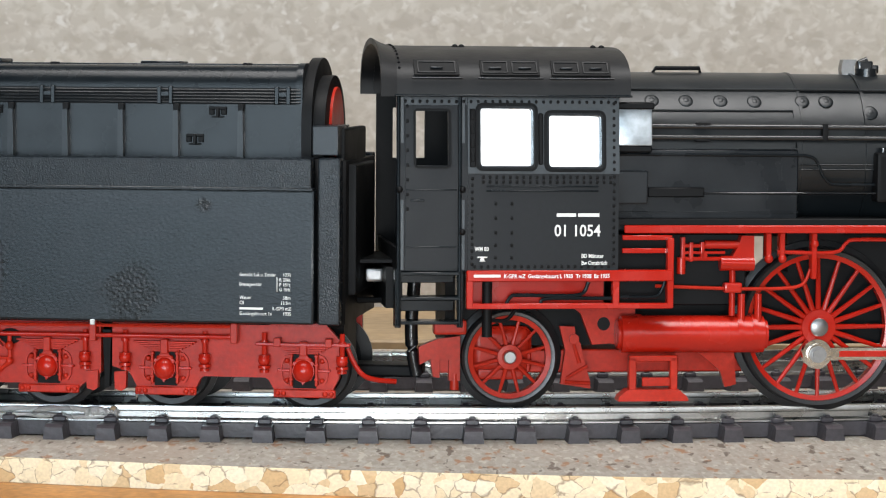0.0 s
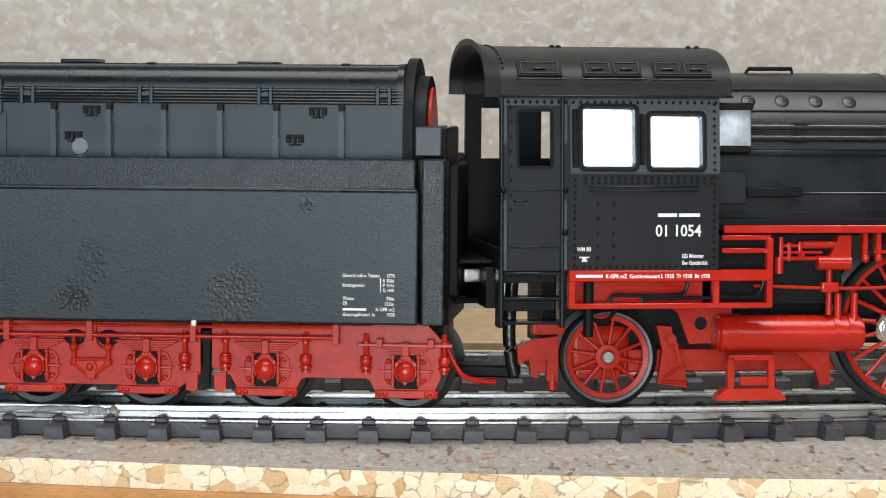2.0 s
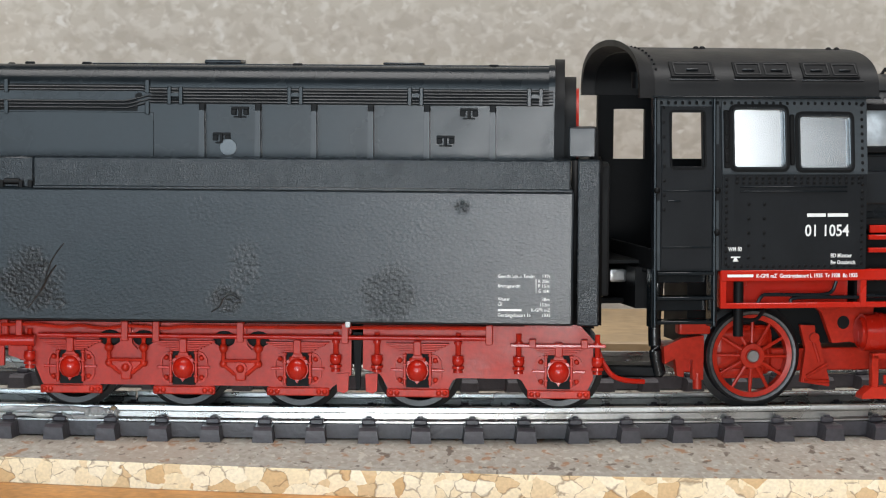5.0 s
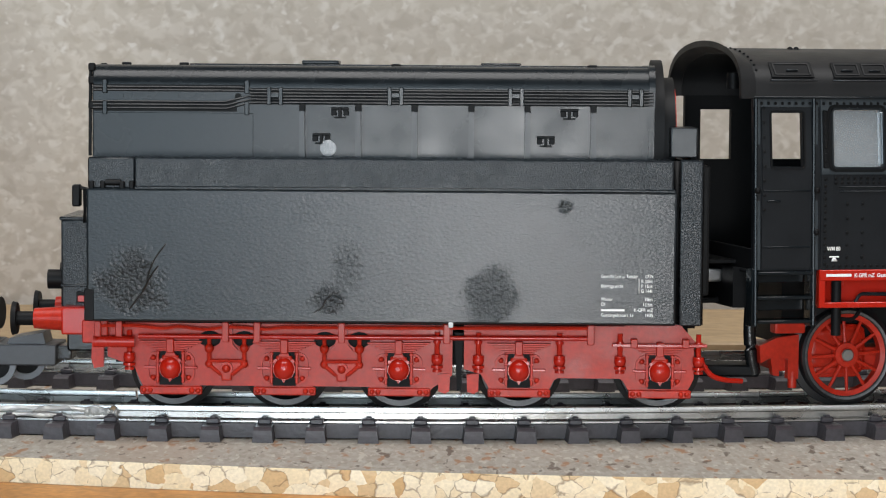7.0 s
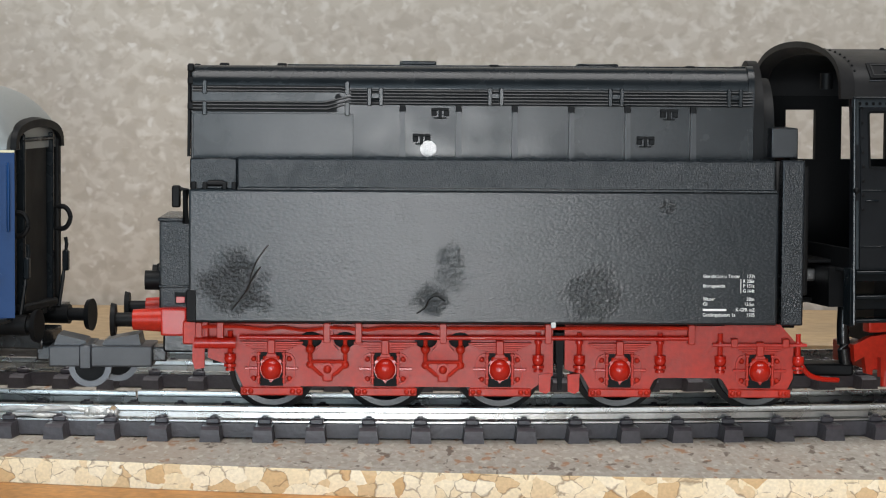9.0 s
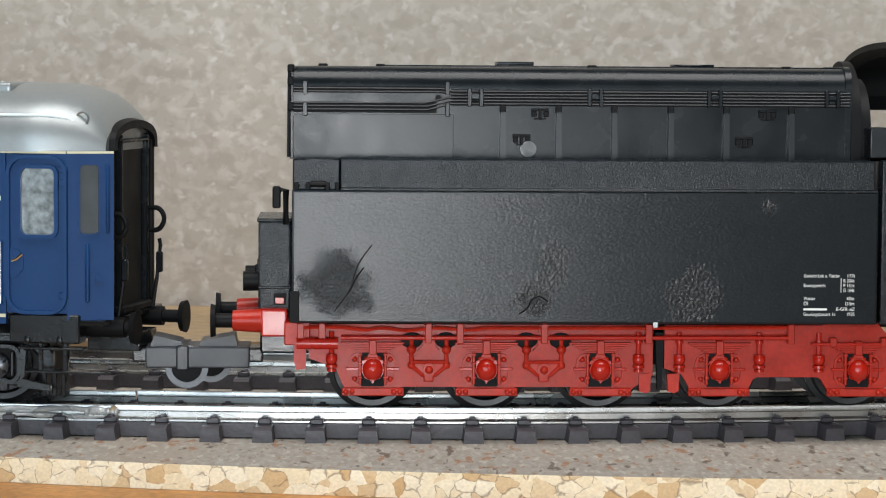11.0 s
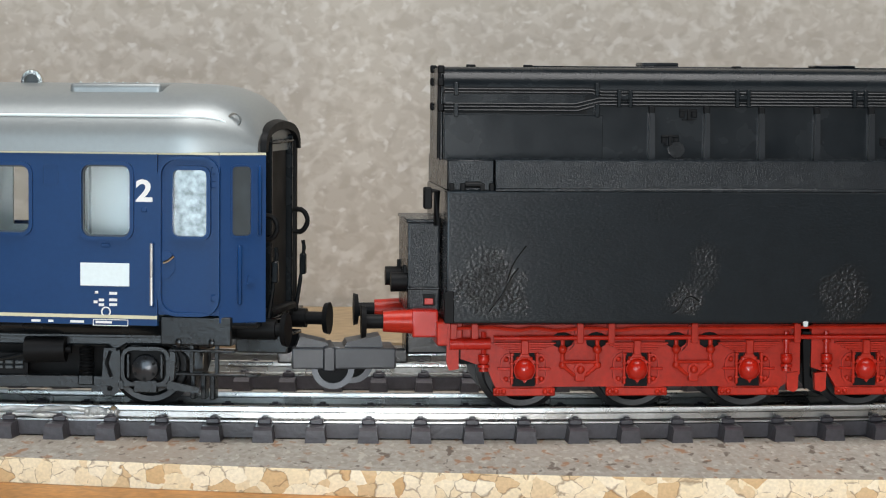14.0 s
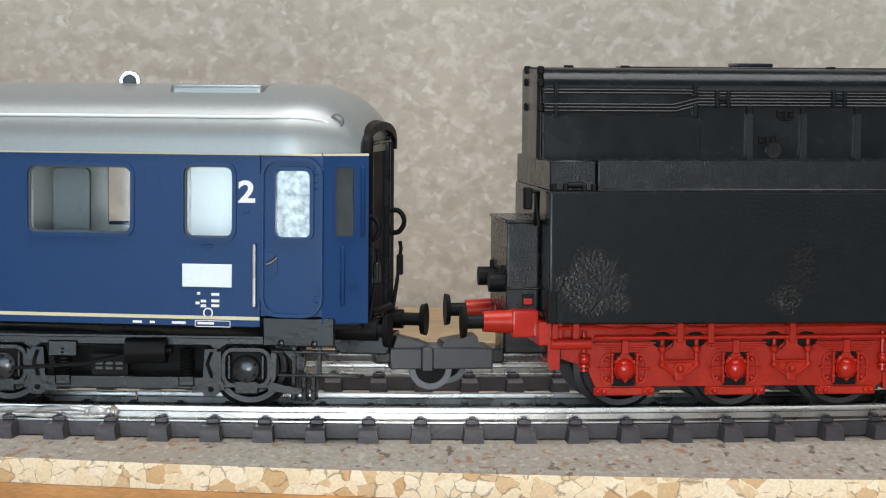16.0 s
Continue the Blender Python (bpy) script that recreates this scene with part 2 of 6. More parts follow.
def chip_material(name, dark, mid, light, scale, stretch, bump, soft=0.0, flecks=0.0):
    """Pressed wood chips: cells of several tones, softened or crisp."""
    mat = bpy.data.materials.new(name)
    mat.use_nodes = True
    nt = mat.node_tree
    n, l = nt.nodes, nt.links
    b = n["Principled BSDF"]
    b.inputs["Roughness"].default_value = 0.75
    co, mp = n.new("ShaderNodeTexCoord"), n.new("ShaderNodeMapping")
    mp.inputs["Scale"].default_value = stretch
    l.new(co.outputs["Object"], mp.inputs["Vector"])
    wob = n.new("ShaderNodeTexNoise")
    wob.inputs["Scale"].default_value, wob.inputs["Detail"].default_value = scale * 0.8, 3
    l.new(mp.outputs[0], wob.inputs["Vector"])
    add = n.new("ShaderNodeVectorMath")
    add.operation = "MULTIPLY_ADD"
    add.inputs[1].default_value = (1.0 / scale,) * 3
    l.new(wob.outputs["Color"], add.inputs[0])
    l.new(mp.outputs[0], add.inputs[2])
    vo = n.new("ShaderNodeTexVoronoi")
    vo.inputs["Scale"].default_value = scale
    if soft:
        vo.feature, vo.inputs["Smoothness"].default_value = "SMOOTH_F1", soft
    l.new(add.outputs[0], vo.inputs["Vector"])
    sep = n.new("ShaderNodeSeparateColor")
    l.new(vo.outputs["Color"], sep.inputs[0])
    ramp = n.new("ShaderNodeValToRGB")
    e = ramp.color_ramp.elements
    e[0].position, e[0].color = 0.0, (*dark, 1)
    e[1].position, e[1].color = 0.95, (*light, 1)
    m = e.new(0.3)
    m.color = (*mid, 1)
    l.new(sep.outputs[0], ramp.inputs[0])
    last = ramp.outputs[0]
    if flecks:
        edge = n.new("ShaderNodeTexVoronoi")
        edge.feature, edge.inputs["Scale"].default_value = "DISTANCE_TO_EDGE", scale
        l.new(add.outputs[0], edge.inputs["Vector"])
        big = n.new("ShaderNodeTexNoise")
        big.inputs["Scale"].default_value, big.inputs["Detail"].default_value = scale * 0.9, 3
        l.new(mp.outputs[0], big.inputs["Vector"])
        thr = n.new("ShaderNodeMath")
        thr.operation = "MULTIPLY"
        thr.inputs[1].default_value = 0.14
        gate = n.new("ShaderNodeMapRange")
        gate.inputs["From Min"].default_value, gate.inputs["From Max"].default_value = 0.46, 0.72
        l.new(big.outputs["Fac"], gate.inputs["Value"])
        l.new(gate.outputs[0], thr.inputs[0])
        cmp = n.new("ShaderNodeMapRange")
        l.new(edge.outputs["Distance"], cmp.inputs["Value"])
        cmp.inputs["From Min"].default_value = 0.0
        l.new(thr.outputs[0], cmp.inputs["From Max"])
        cmp.inputs["To Min"].default_value, cmp.inputs["To Max"].default_value = flecks, 0.0
        mx = n.new("ShaderNodeMix")
        mx.data_type = "RGBA"
        l.new(cmp.outputs[0], mx.inputs[0])
        l.new(last, mx.inputs[6])
        mx.inputs[7].default_value = (0.10, 0.045, 0.018, 1)
        last = mx.outputs[2]
    fine = n.new("ShaderNodeTexNoise")
    fine.inputs["Scale"].default_value, fine.inputs["Detail"].default_value = scale * 5, 5
    l.new(mp.outputs[0], fine.inputs["Vector"])
    fr = n.new("ShaderNodeMapRange")
    fr.inputs["To Min"].default_value, fr.inputs["To Max"].default_value = (0.92, 1.08) if soft else (0.75, 1.25)
    l.new(fine.outputs["Fac"], fr.inputs["Value"])
    sc = n.new("ShaderNodeVectorMath")
    sc.operation = "SCALE"
    l.new(last, sc.inputs[0])
    l.new(fr.outputs[0], sc.inputs["Scale"])
    l.new(sc.outputs[0], b.inputs["Base Color"])
    bp = n.new("ShaderNodeBump")
    bp.inputs["Strength"].default_value, bp.inputs["Distance"].default_value = bump, 0.0004
    l.new(sep.outputs[1], bp.inputs["Height"])
    l.new(bp.outputs[0], b.inputs["Normal"])
    return mat


def flecked(name, ground, rough, stretch, layers):
    """A ground colour under layers of flakes: (cycles per metre, seed, low, high, amount, colour, roundness)."""
    mat = bpy.data.materials.new(name)
    mat.use_nodes = True
    n, l = mat.node_tree.nodes, mat.node_tree.links
    b = n["Principled BSDF"]
    b.inputs["Roughness"].default_value = rough
    co, mp = n.new("ShaderNodeTexCoord"), n.new("ShaderNodeMapping")
    mp.inputs["Scale"].default_value = stretch
    l.new(co.outputs["Object"], mp.inputs["Vector"])
    colour = height = None
    for scale, seed, lo, hi, amount, c, detail in layers:
        t = n.new("ShaderNodeTexNoise")
        t.noise_dimensions = "4D"
        t.inputs["Scale"].default_value, t.inputs["Detail"].default_value, t.inputs["W"].default_value = scale, detail, seed
        t.inputs["Distortion"].default_value = 0.4
        l.new(mp.outputs[0], t.inputs["Vector"])
        r = n.new("ShaderNodeMapRange")
        r.interpolation_type = "SMOOTHSTEP"
        r.inputs["From Min"].default_value, r.inputs["From Max"].default_value = lo, hi
        r.inputs["To Max"].default_value = amount
        l.new(t.outputs["Fac"], r.inputs["Value"])
        m = n.new("ShaderNodeMix")
        m.data_type = "RGBA"
        l.new(r.outputs[0], m.inputs[0])
        if colour is None:
            m.inputs[6].default_value = (*ground, 1)
            height = t.outputs["Fac"]
        else:
            l.new(colour, m.inputs[6])
        m.inputs[7].default_value = (*c, 1)
        colour = m.outputs[2]
    l.new(colour, b.inputs["Base Color"])
    bp = n.new("ShaderNodeBump")
    bp.inputs["Strength"].default_value, bp.inputs["Distance"].default_value = 0.25, 0.0002
    l.new(height, bp.inputs["Height"])
    l.new(bp.outputs[0], b.inputs["Normal"])
    return mat


BOARD_TOP = flecked("worn_chipboard_face", (0.30, 0.275, 0.235), 0.75, (0.5, 0.16, 1.0), (
    (2300, 0.0, 0.46, 0.60, 0.7, (0.36, 0.34, 0.30), 4),
    (2000, 5.0, 0.48, 0.62, 0.65, (0.235, 0.205, 0.165), 4),
    (70, 8.0, 0.46, 0.64, 0.45, (0.32, 0.25, 0.19), 2),
    (1500, 11.0, 0.58, 0.64, 0.7, (0.44, 0.41, 0.35), 2),
    (1100, 15.0, 0.59, 0.65, 0.8, (0.26, 0.13, 0.06), 3),
    (1200, 21.0, 0.61, 0.66, 0.8, (0.08, 0.055, 0.04), 3)))
BOARD_EDGE = chip_material("sawn_chipboard_edge", (0.58, 0.38, 0.18), (0.80, 0.68, 0.46), (0.86, 0.78, 0.60), 520, (0.8, 1.0, 0.95), 0.7, 0.0, 0.62)
BACK_CHIP = flecked("backdrop_chipboard", (0.485, 0.442, 0.385), 0.8, (0.85, 1.0, 1.0), (
    (300, 0.0, 0.46, 0.62, 0.8, (0.575, 0.535, 0.48), 1.5),
    (260, 3.0, 0.50, 0.66, 0.75, (0.415, 0.37, 0.315), 1.5),
    (330, 7.0, 0.54, 0.72, 0.6, (0.68, 0.65, 0.605), 1.5),
    (600, 9.0, 0.54, 0.70, 0.55, (0.44, 0.39, 0.325), 1.0),
    (420, 17.0, 0.62, 0.76, 0.6, (0.72, 0.70, 0.67), 1.0)))

# ---------------------------------------------------------------- the setting


def on_track(s, v=0.0, r=TRACK_R):
    """Place and heading on the bent track: s along it, v towards the outside."""
    a = s / r
    return APEX + (r + v) * math.sin(a), r - (r + v) * math.cos(a), a


def sheet(name, mat, outline, z0, z1, label, category="", kind="structure"):
    bm = bmesh.new()
    a = [bm.verts.new((x, y, z1)) for x, y in outline]
    b = [bm.verts.new((x, y, z0)) for x, y in outline]
    bm.faces.new(a)
    bm.faces.new(b[::-1])
    for k in range(len(a)):
        bm.faces.new((a[k], b[k], b[(k + 1) % len(a)], a[(k + 1) % len(a)]))
    return bm


def baseboard():
    edge = [(x, -45 + 0.00117 * (x - 55) ** 2 if x < 55 else -45 + 0.0002 * (x - 55) ** 2) for x in range(-300, 301, 10)]
    edge = [(x, min(y, 60)) for x, y in edge]
    outline = edge + [(300, 118), (-300, 118)]
    top = part("chipboard_top", sheet("", None, outline, -4.78, -4.70, ""), BOARD_TOP, None, "", False)
    tagged(top, "worn grey-brown chipboard face under the railway track", "board", kind="structure")
    core = part("chipboard_edge", sheet("", None, outline, -8.35, -4.78, ""), BOARD_EDGE, None, "", False)
    tagged(core, "pale sawn chipboard edge with coarse wood chips", "board", kind="structure")
    low = part("lower_board", box(bmesh.new(), -320, 320, -75, 196, -26, -8.4), ORANGE_WOOD, None, "", False)
    tagged(low, "orange-brown wooden board under the chipboard", "board", kind="structure")
    strip = part("wood_strip", box(bmesh.new(), -300, 300, 120, 194, -8.3, -3.2, 0.4), WOOD, None, "", False)
    tagged(strip, "pale wooden strip in front of the backdrop", "board", kind="structure")
    back = part("backdrop", box(bmesh.new(), -420, 420, 196.5, 212, -26, 330), BACK_CHIP, None, "", False)
    tagged(back, "beige chipboard panel standing behind the track", "backdrop", kind="structure")


baseboard()


# unseen shell added round the set to control fill light and reflections
def room():
    w, d, h = 1500, 2200, 1400
    for name, b in (("wall_north", (-w, w, 600, 640, -760, h)), ("wall_south", (-w, w, -d - 40, -d, -760, h)),
                    ("wall_west", (-w - 40, -w, -d, 600, -760, h)), ("wall_east", (w, w + 40, -d, 600, -760, h)),
                    ("ceiling", (-w, w, -d, 600, h, h + 40)), ("floor", (-w, w, -d, 600, -800, -760))):
        ob = part(name, box(bmesh.new(), *b), PLASTER, None, "", False)
        tagged(ob, "unseen room surface, toned dim blue-grey for the reflections", name.split("_")[0], kind="structure")
    table = part("table_top", box(bmesh.new(), -700, 700, -330, 420, -52, -26.1, 2.0), WOOD, None, "", False)
    tagged(table, "plain wooden table top under the boards", "table", kind="structure")


room()

RAIL_PROFILE = [(-0.5, 0.0), (-0.55, -0.12), (-0.55, -0.75), (-0.22, -0.95), (-0.22, -1.75), (-1.0, -2.05), (-1.0, -2.3), (1.0, -2.3), (1.0, -2.05), (0.22, -1.75), (0.22, -0.95), (0.55, -0.75), (0.55, -0.12), (0.5, 0.0)]


def sweep(bm, profile, s0, s1, v, r=TRACK_R, dz=0.0, n=60):
    rings = []
    for i in range(n + 1):
        s = s0 + (s1 - s0) * i / n
        ring = []
        for a, z in profile:
            x, y, _ = on_track(s * r / TRACK_R, v + a, r)
            ring.append(bm.verts.new((x, y, z + dz)))
        rings.append(ring)
    k = len(profile)
    for a, b in zip(rings, rings[1:]):
        for i in range(k):
            bm.faces.new((a[i], b[i], b[(i + 1) % k], a[(i + 1) % k]))
    bm.faces.new(rings[0])
    bm.faces.new(rings[-1][::-1])
    return bm


def track(name, y_shift, s0, s1, label, joint=None):
    t = tagged(new(name), label, "track")
    r = TRACK_R
    for v in (8.75, -8.75):
        spans = [(s0, joint - 0.15, -0.12), (joint + 0.15, s1, 0.0)] if joint else [(s0, s1, 0.0)]
        for a, b, dz in spans:
            part("rail", sweep(bmesh.new(), RAIL_PROFILE, a, b, v, r, dz), STEEL, t)
        part("sleeper_rib", sweep(bmesh.new(), [(-1.4, -2.4), (-1.4, -4.5), (1.4, -4.5), (1.4, -2.4)], s0, s1, v, r), TIE, t)
    bm = bmesh.new()
    outline = [(-14.3, -4.7), (-14.3, -2.9), (-13.6, -2.45), (13.6, -2.45), (14.3, -2.9), (14.3, -4.7)]
    extrude_x(bm, outline, -1.55, 1.55)
    top = [v for v in bm.verts if v.co.z > -3]
    for v in top:
        v.co.x *= 0.84
    for y in (8.75, -8.75):
        for k in (-1.45, 1.45):
            box(bm, -1.0, 1.0, y + k - 0.5, y + k + 0.4, -2.5, -1.6, 0.2)
            box(bm, -0.45, 0.45, y + k - 0.4, y + k + 0.3, -1.65, -1.3, 0.1)
    first = None
    n0, n1 = math.ceil((s0 - 27.07) / 7.4446), math.floor((s1 - 27.07) / 7.4446)
    for n in range(n0, n1 + 1):
        x, y, a = on_track(27.07 + 7.4446 * n)
        if first is None:
            first = part("sleeper", bm, TIE, t)
            first.matrix_basis = pose(x * MM, y * MM, 0, 0, 0, math.degrees(a))
        else:
            share(first, t, x, y, 0, 0, 0, math.degrees(a))
    t.location = (0, y_shift * MM, 0)
    return t


def solder(t):
    """Lumps of tin along the outer side of the older rail piece."""
    for s0, s1, v, z, r in ((-62.0, -33.0, 9.35, -0.75, 0.55), (-62.0, -31.8, 9.6, -1.75, 0.45), (-36.5, -31.4, 9.5, -1.1, 0.75)):
        bm = bmesh.new()
        rings, n = [], 60
        for i in range(n + 1):
            x, y, a = on_track(s0 + (s1 - s0) * i / n, v + 0.15 * noise.noise((i * 0.35, z, 3)))
            k = r * (1 + 0.4 * noise.noise((i * 0.2, v, z))) * min(1, (i + 0.3) / 3, (n - i + 0.3) / 3)
            zz = z + 0.25 * noise.noise((i * 0.2, 7, z))
            rings.append([bm.verts.new((x, y - k * math.cos(b), zz + k * 0.8 * math.sin(b))) for b in [2 * math.pi * j / 8 for j in range(8)]])
        for p, q in zip(rings, rings[1:]):
            for j in range(8):
                bm.faces.new((p[j], p[(j + 1) % 8], q[(j + 1) % 8], q[j]))
        part("solder_seam", bm, TIN, t, "lumpy bright solder")
    x, y, a = on_track(-32.2, 9.5)
    part("rust_spot", ball(bmesh.new(), (x, y, -1.0), 0.8, 10, (0.9, 0.5, 1.1)), WOOD, t, "brown flux residue")


near_track = track("railway_track", 0.0, -150, 210, "bent model railway track with nickel rails on dark sleepers", -32.2)
solder(near_track)
far_track = track("railway_track", 60.5, -160, 200, "second model railway track behind the train")

# ---------------------------------------------------------------- wheels


def wheel(name, parent, x, z, r, y, spokes, hub, colour, rim_in, tyre_out=True, boss=None, seg=48):
    """A spoked wheel in a vehicle's space, an object of its own so that it can roll. y is its outer face."""
    w = new(name)
    w.parent = parent
    w.location = (x * MM, y * MM, z * MM)
    part("tyre", lathe(bmesh.new(), [(rim_in, 0.25), (rim_in, -0.05), (r - 0.35, -0.15), (r - 0.05, 0.1), (r, 2.0), (r + 0.9, 2.3), (r + 0.9, 2.9), (r - 0.3, 3.0), (rim_in, 2.9), (rim_in, 0.25)], (0, 0, 0), seg), TYRE, w)
    part("rim", lathe(bmesh.new(), [(rim_in - 0.02, 0.15), (rim_in - 0.02, 2.2), (rim_in - 0.75, 2.0), (rim_in - 0.75, 0.35), (rim_in - 0.02, 0.15)], (0, 0, 0), seg), colour, w)
    bm = bmesh.new()
    for k in range(spokes):
        a = 2 * math.pi * (k + 0.5) / spokes
        d = Vector((math.cos(a), 0, math.sin(a)))
        rod(bm, d * hub * 0.7 + Vector((0, 0.45, 0)), d * (rim_in - 0.5) + Vector((0, 0.75, 0)), (0.44 if r > 9 else 0.34), 8, 0.3 if r > 9 else 0.24)
    part("spokes", bm, colour, w)
    part("hub", lathe(bmesh.new(), [(0.0, -0.35), (hub * 0.55, -0.35), (hub * 0.6, -0.15), (hub * 0.95, -0.1), (hub, 0.2), (hub, 1.6), (0.0, 1.6)], (0, 0, 0), 28), colour, w)
    part("axle_end", lathe(bmesh.new(), [(0.0, -0.55), (hub * 0.42, -0.55), (hub * 0.5, -0.4), (hub * 0.5, 0.1)], (0, 0, 0), 24), material_axle, w)
    if name == "trailing_wheel":
        part("tyre_edge", lathe(bmesh.new(), [(rim_in + 0.12, 0.0), (rim_in + 0.15, -0.16), (rim_in + 0.5, -0.24), (rim_in + 0.52, 0.0)], (0, 0, 0), seg), material_edge, w, "worn grey tyre edge")
    if boss:
        boss(w)
    return w


material_axle = material("dull_steel", (0.28, 0.28, 0.28), 0.35, 0.9, vary=0.1)
material_edge = material("worn_tyre_edge", (0.10, 0.10, 0.105), 0.45, 0.5, vary=0.3)
DRIVE_ROLL, DRIVE_START = 10.3, 8.6
WHEELS = []          # (wheel, rolling radius, turn at the start)


def solid_wheel(parent, x, z, r, y, name="wheel", shade=None):
    w = new(name)
    w.parent = parent
    w.location = (x * MM, y * MM, z * MM)
    part("tyre", lathe(bmesh.new(), [(r - 1.0, 0.3), (r - 1.0, -0.05), (r - 0.2, -0.1), (r, 0.1), (r, 1.9), (r + 0.8, 2.2), (r + 0.8, 2.7), (r - 1.0, 2.7)], (0, 0, 0), 40), TYRE, w)
    part("disc", lathe(bmesh.new(), [(0, 0.3), (1.2, 0.3), (1.4, 0.9), (r - 1.4, 0.9), (r - 1.0, 0.4), (r - 0.98, 2.4), (0, 2.4)], (0, 0, 0), 32), shade or DARK, w)
    bm = bmesh.new()
    for k in range(5):
        a = 2 * math.pi * k / 5
        rod(bm, (math.cos(a) * (r * 0.55), 0.8, math.sin(a) * (r * 0.55)), (math.cos(a) * (r * 0.55), 0.95, math.sin(a) * (r * 0.55)), 0.6, 10)
    part("web_boss", bm, shade or DARK, w)
    return w


# ---------------------------------------------------------------- tender
tender = tagged(new("tender"), "black locomotive tender with stained grained sides and red running gear", "tender")


def oil_material():
    """Grained black paint with glossy, blistered patches of spilt glue and oil."""
    mat = material("stained_grained_paint", (0.0085, 0.0115, 0.014), 0.40, grain=2400, bump=0.0, spec=0.24)
    nt = mat.node_tree
    n, l = nt.nodes, nt.links
    b = n["Principled BSDF"]
    co = [k for k in n if k.type == "TEX_COORD"][0]
    wob = n.new("ShaderNodeTexNoise")
    wob.inputs["Scale"].default_value, wob.inputs["Detail"].default_value = 320, 4
    l.new(co.outputs["Object"], wob.inputs["Vector"])
    mask = None
    #            x, z (mm), half width, half height, strength
    for x, z, hx, hz, s in ((-46.5, 18.6, 5.6, 5.0, 0.85), (-17.8, 16.6, 3.2, 2.6, 0.75), (-15.2, 21.6, 3.0, 4.4, 0.4), (5.6, 17.6, 4.4, 4.2, 0.55), (16.5, 30.2, 1.6, 1.2, 0.7), (-20.0, 29.5, 5.0, 2.6, 0.12), (10.0, 26.5, 6.0, 2.0, 0.08)):
        sub = n.new("ShaderNodeVectorMath")
        sub.operation = "SUBTRACT"
        sub.inputs[1].default_value = (x * MM, 0, z * MM)
        l.new(co.outputs["Object"], sub.inputs[0])
        mul = n.new("ShaderNodeVectorMath")
        mul.operation = "MULTIPLY"
        mul.inputs[1].default_value = (1 / (hx * MM), 0, 1 / (hz * MM))
        l.new(sub.outputs[0], mul.inputs[0])
        ln = n.new("ShaderNodeVectorMath")
        ln.operation = "LENGTH"
        l.new(mul.outputs[0], ln.inputs[0])
        ad = n.new("ShaderNodeMath")
        ad.operation = "MULTIPLY_ADD"
        ad.inputs[1].default_value, ad.inputs[2].default_value = 1.5, -0.75
        l.new(wob.outputs["Fac"], ad.inputs[0])
        su = n.new("ShaderNodeMath")
        su.operation = "ADD"
        l.new(ln.outputs["Value"], su.inputs[0])
        l.new(ad.outputs[0], su.inputs[1])
        mr = n.new("ShaderNodeMapRange")
        mr.inputs["From Min"].default_value, mr.inputs["From Max"].default_value = 0.6, 1.1
        mr.inputs["To Min"].default_value, mr.inputs["To Max"].default_value = s, 0.0
        l.new(su.outputs[0], mr.inputs["Value"])
        if mask is None:
            mask = mr.outputs[0]
        else:
            mx = n.new("ShaderNodeMath")
            mx.operation = "MAXIMUM"
            l.new(mask, mx.inputs[0])
            l.new(mr.outputs[0], mx.inputs[1])
            mask = mx.outputs[0]
    grain = n.new("ShaderNodeTexNoise")
    grain.inputs["Scale"].default_value, grain.inputs["Detail"].default_value = 3600, 5
    mp = n.new("ShaderNodeMapping")
    mp.inputs["Scale"].default_value = (0.55, 1, 1.0)
    l.new(co.outputs["Object"], mp.inputs["Vector"])
    l.new(mp.outputs[0], grain.inputs["Vector"])
    blister = n.new("ShaderNodeTexNoise")
    blister.inputs["Scale"].default_value, blister.inputs["Detail"].default_value = 1900, 5
    l.new(co.outputs["Object"], blister.inputs["Vector"])
    bm1 = n.new("ShaderNodeBump")
    bm1.inputs["Strength"].default_value, bm1.inputs["Distance"].default_value = 0.38, 0.00008
    l.new(grain.outputs["Fac"], bm1.inputs["Height"])
    bm2 = n.new("ShaderNodeBump")
    bm2.inputs["Distance"].default_value = 0.00022
    l.new(mask, bm2.inputs["Strength"])
    l.new(blister.outputs["Fac"], bm2.inputs["Height"])
    l.new(bm1.outputs[0], bm2.inputs["Normal"])
    l.new(bm2.outputs[0], b.inputs["Normal"])
    r = n.new("ShaderNodeMapRange")
    r.inputs["To Min"].default_value, r.inputs["To Max"].default_value = 0.215, 0.11
    l.new(mask, r.inputs["Value"])
    l.new(r.outputs[0], b.inputs["Roughness"])
    old = b.inputs["Base Color"].links[0].from_socket
    mixc = n.new("ShaderNodeMix")
    mixc.data_type = "RGBA"
    l.new(mask, mixc.inputs[0])
    l.new(old, mixc.inputs[6])
    mixc.inputs[7].default_value = (0.007, 0.007, 0.007, 1)
    l.new(mixc.outputs[2], b.inputs["Base Color"])
    return mat


STAINED = oil_material()


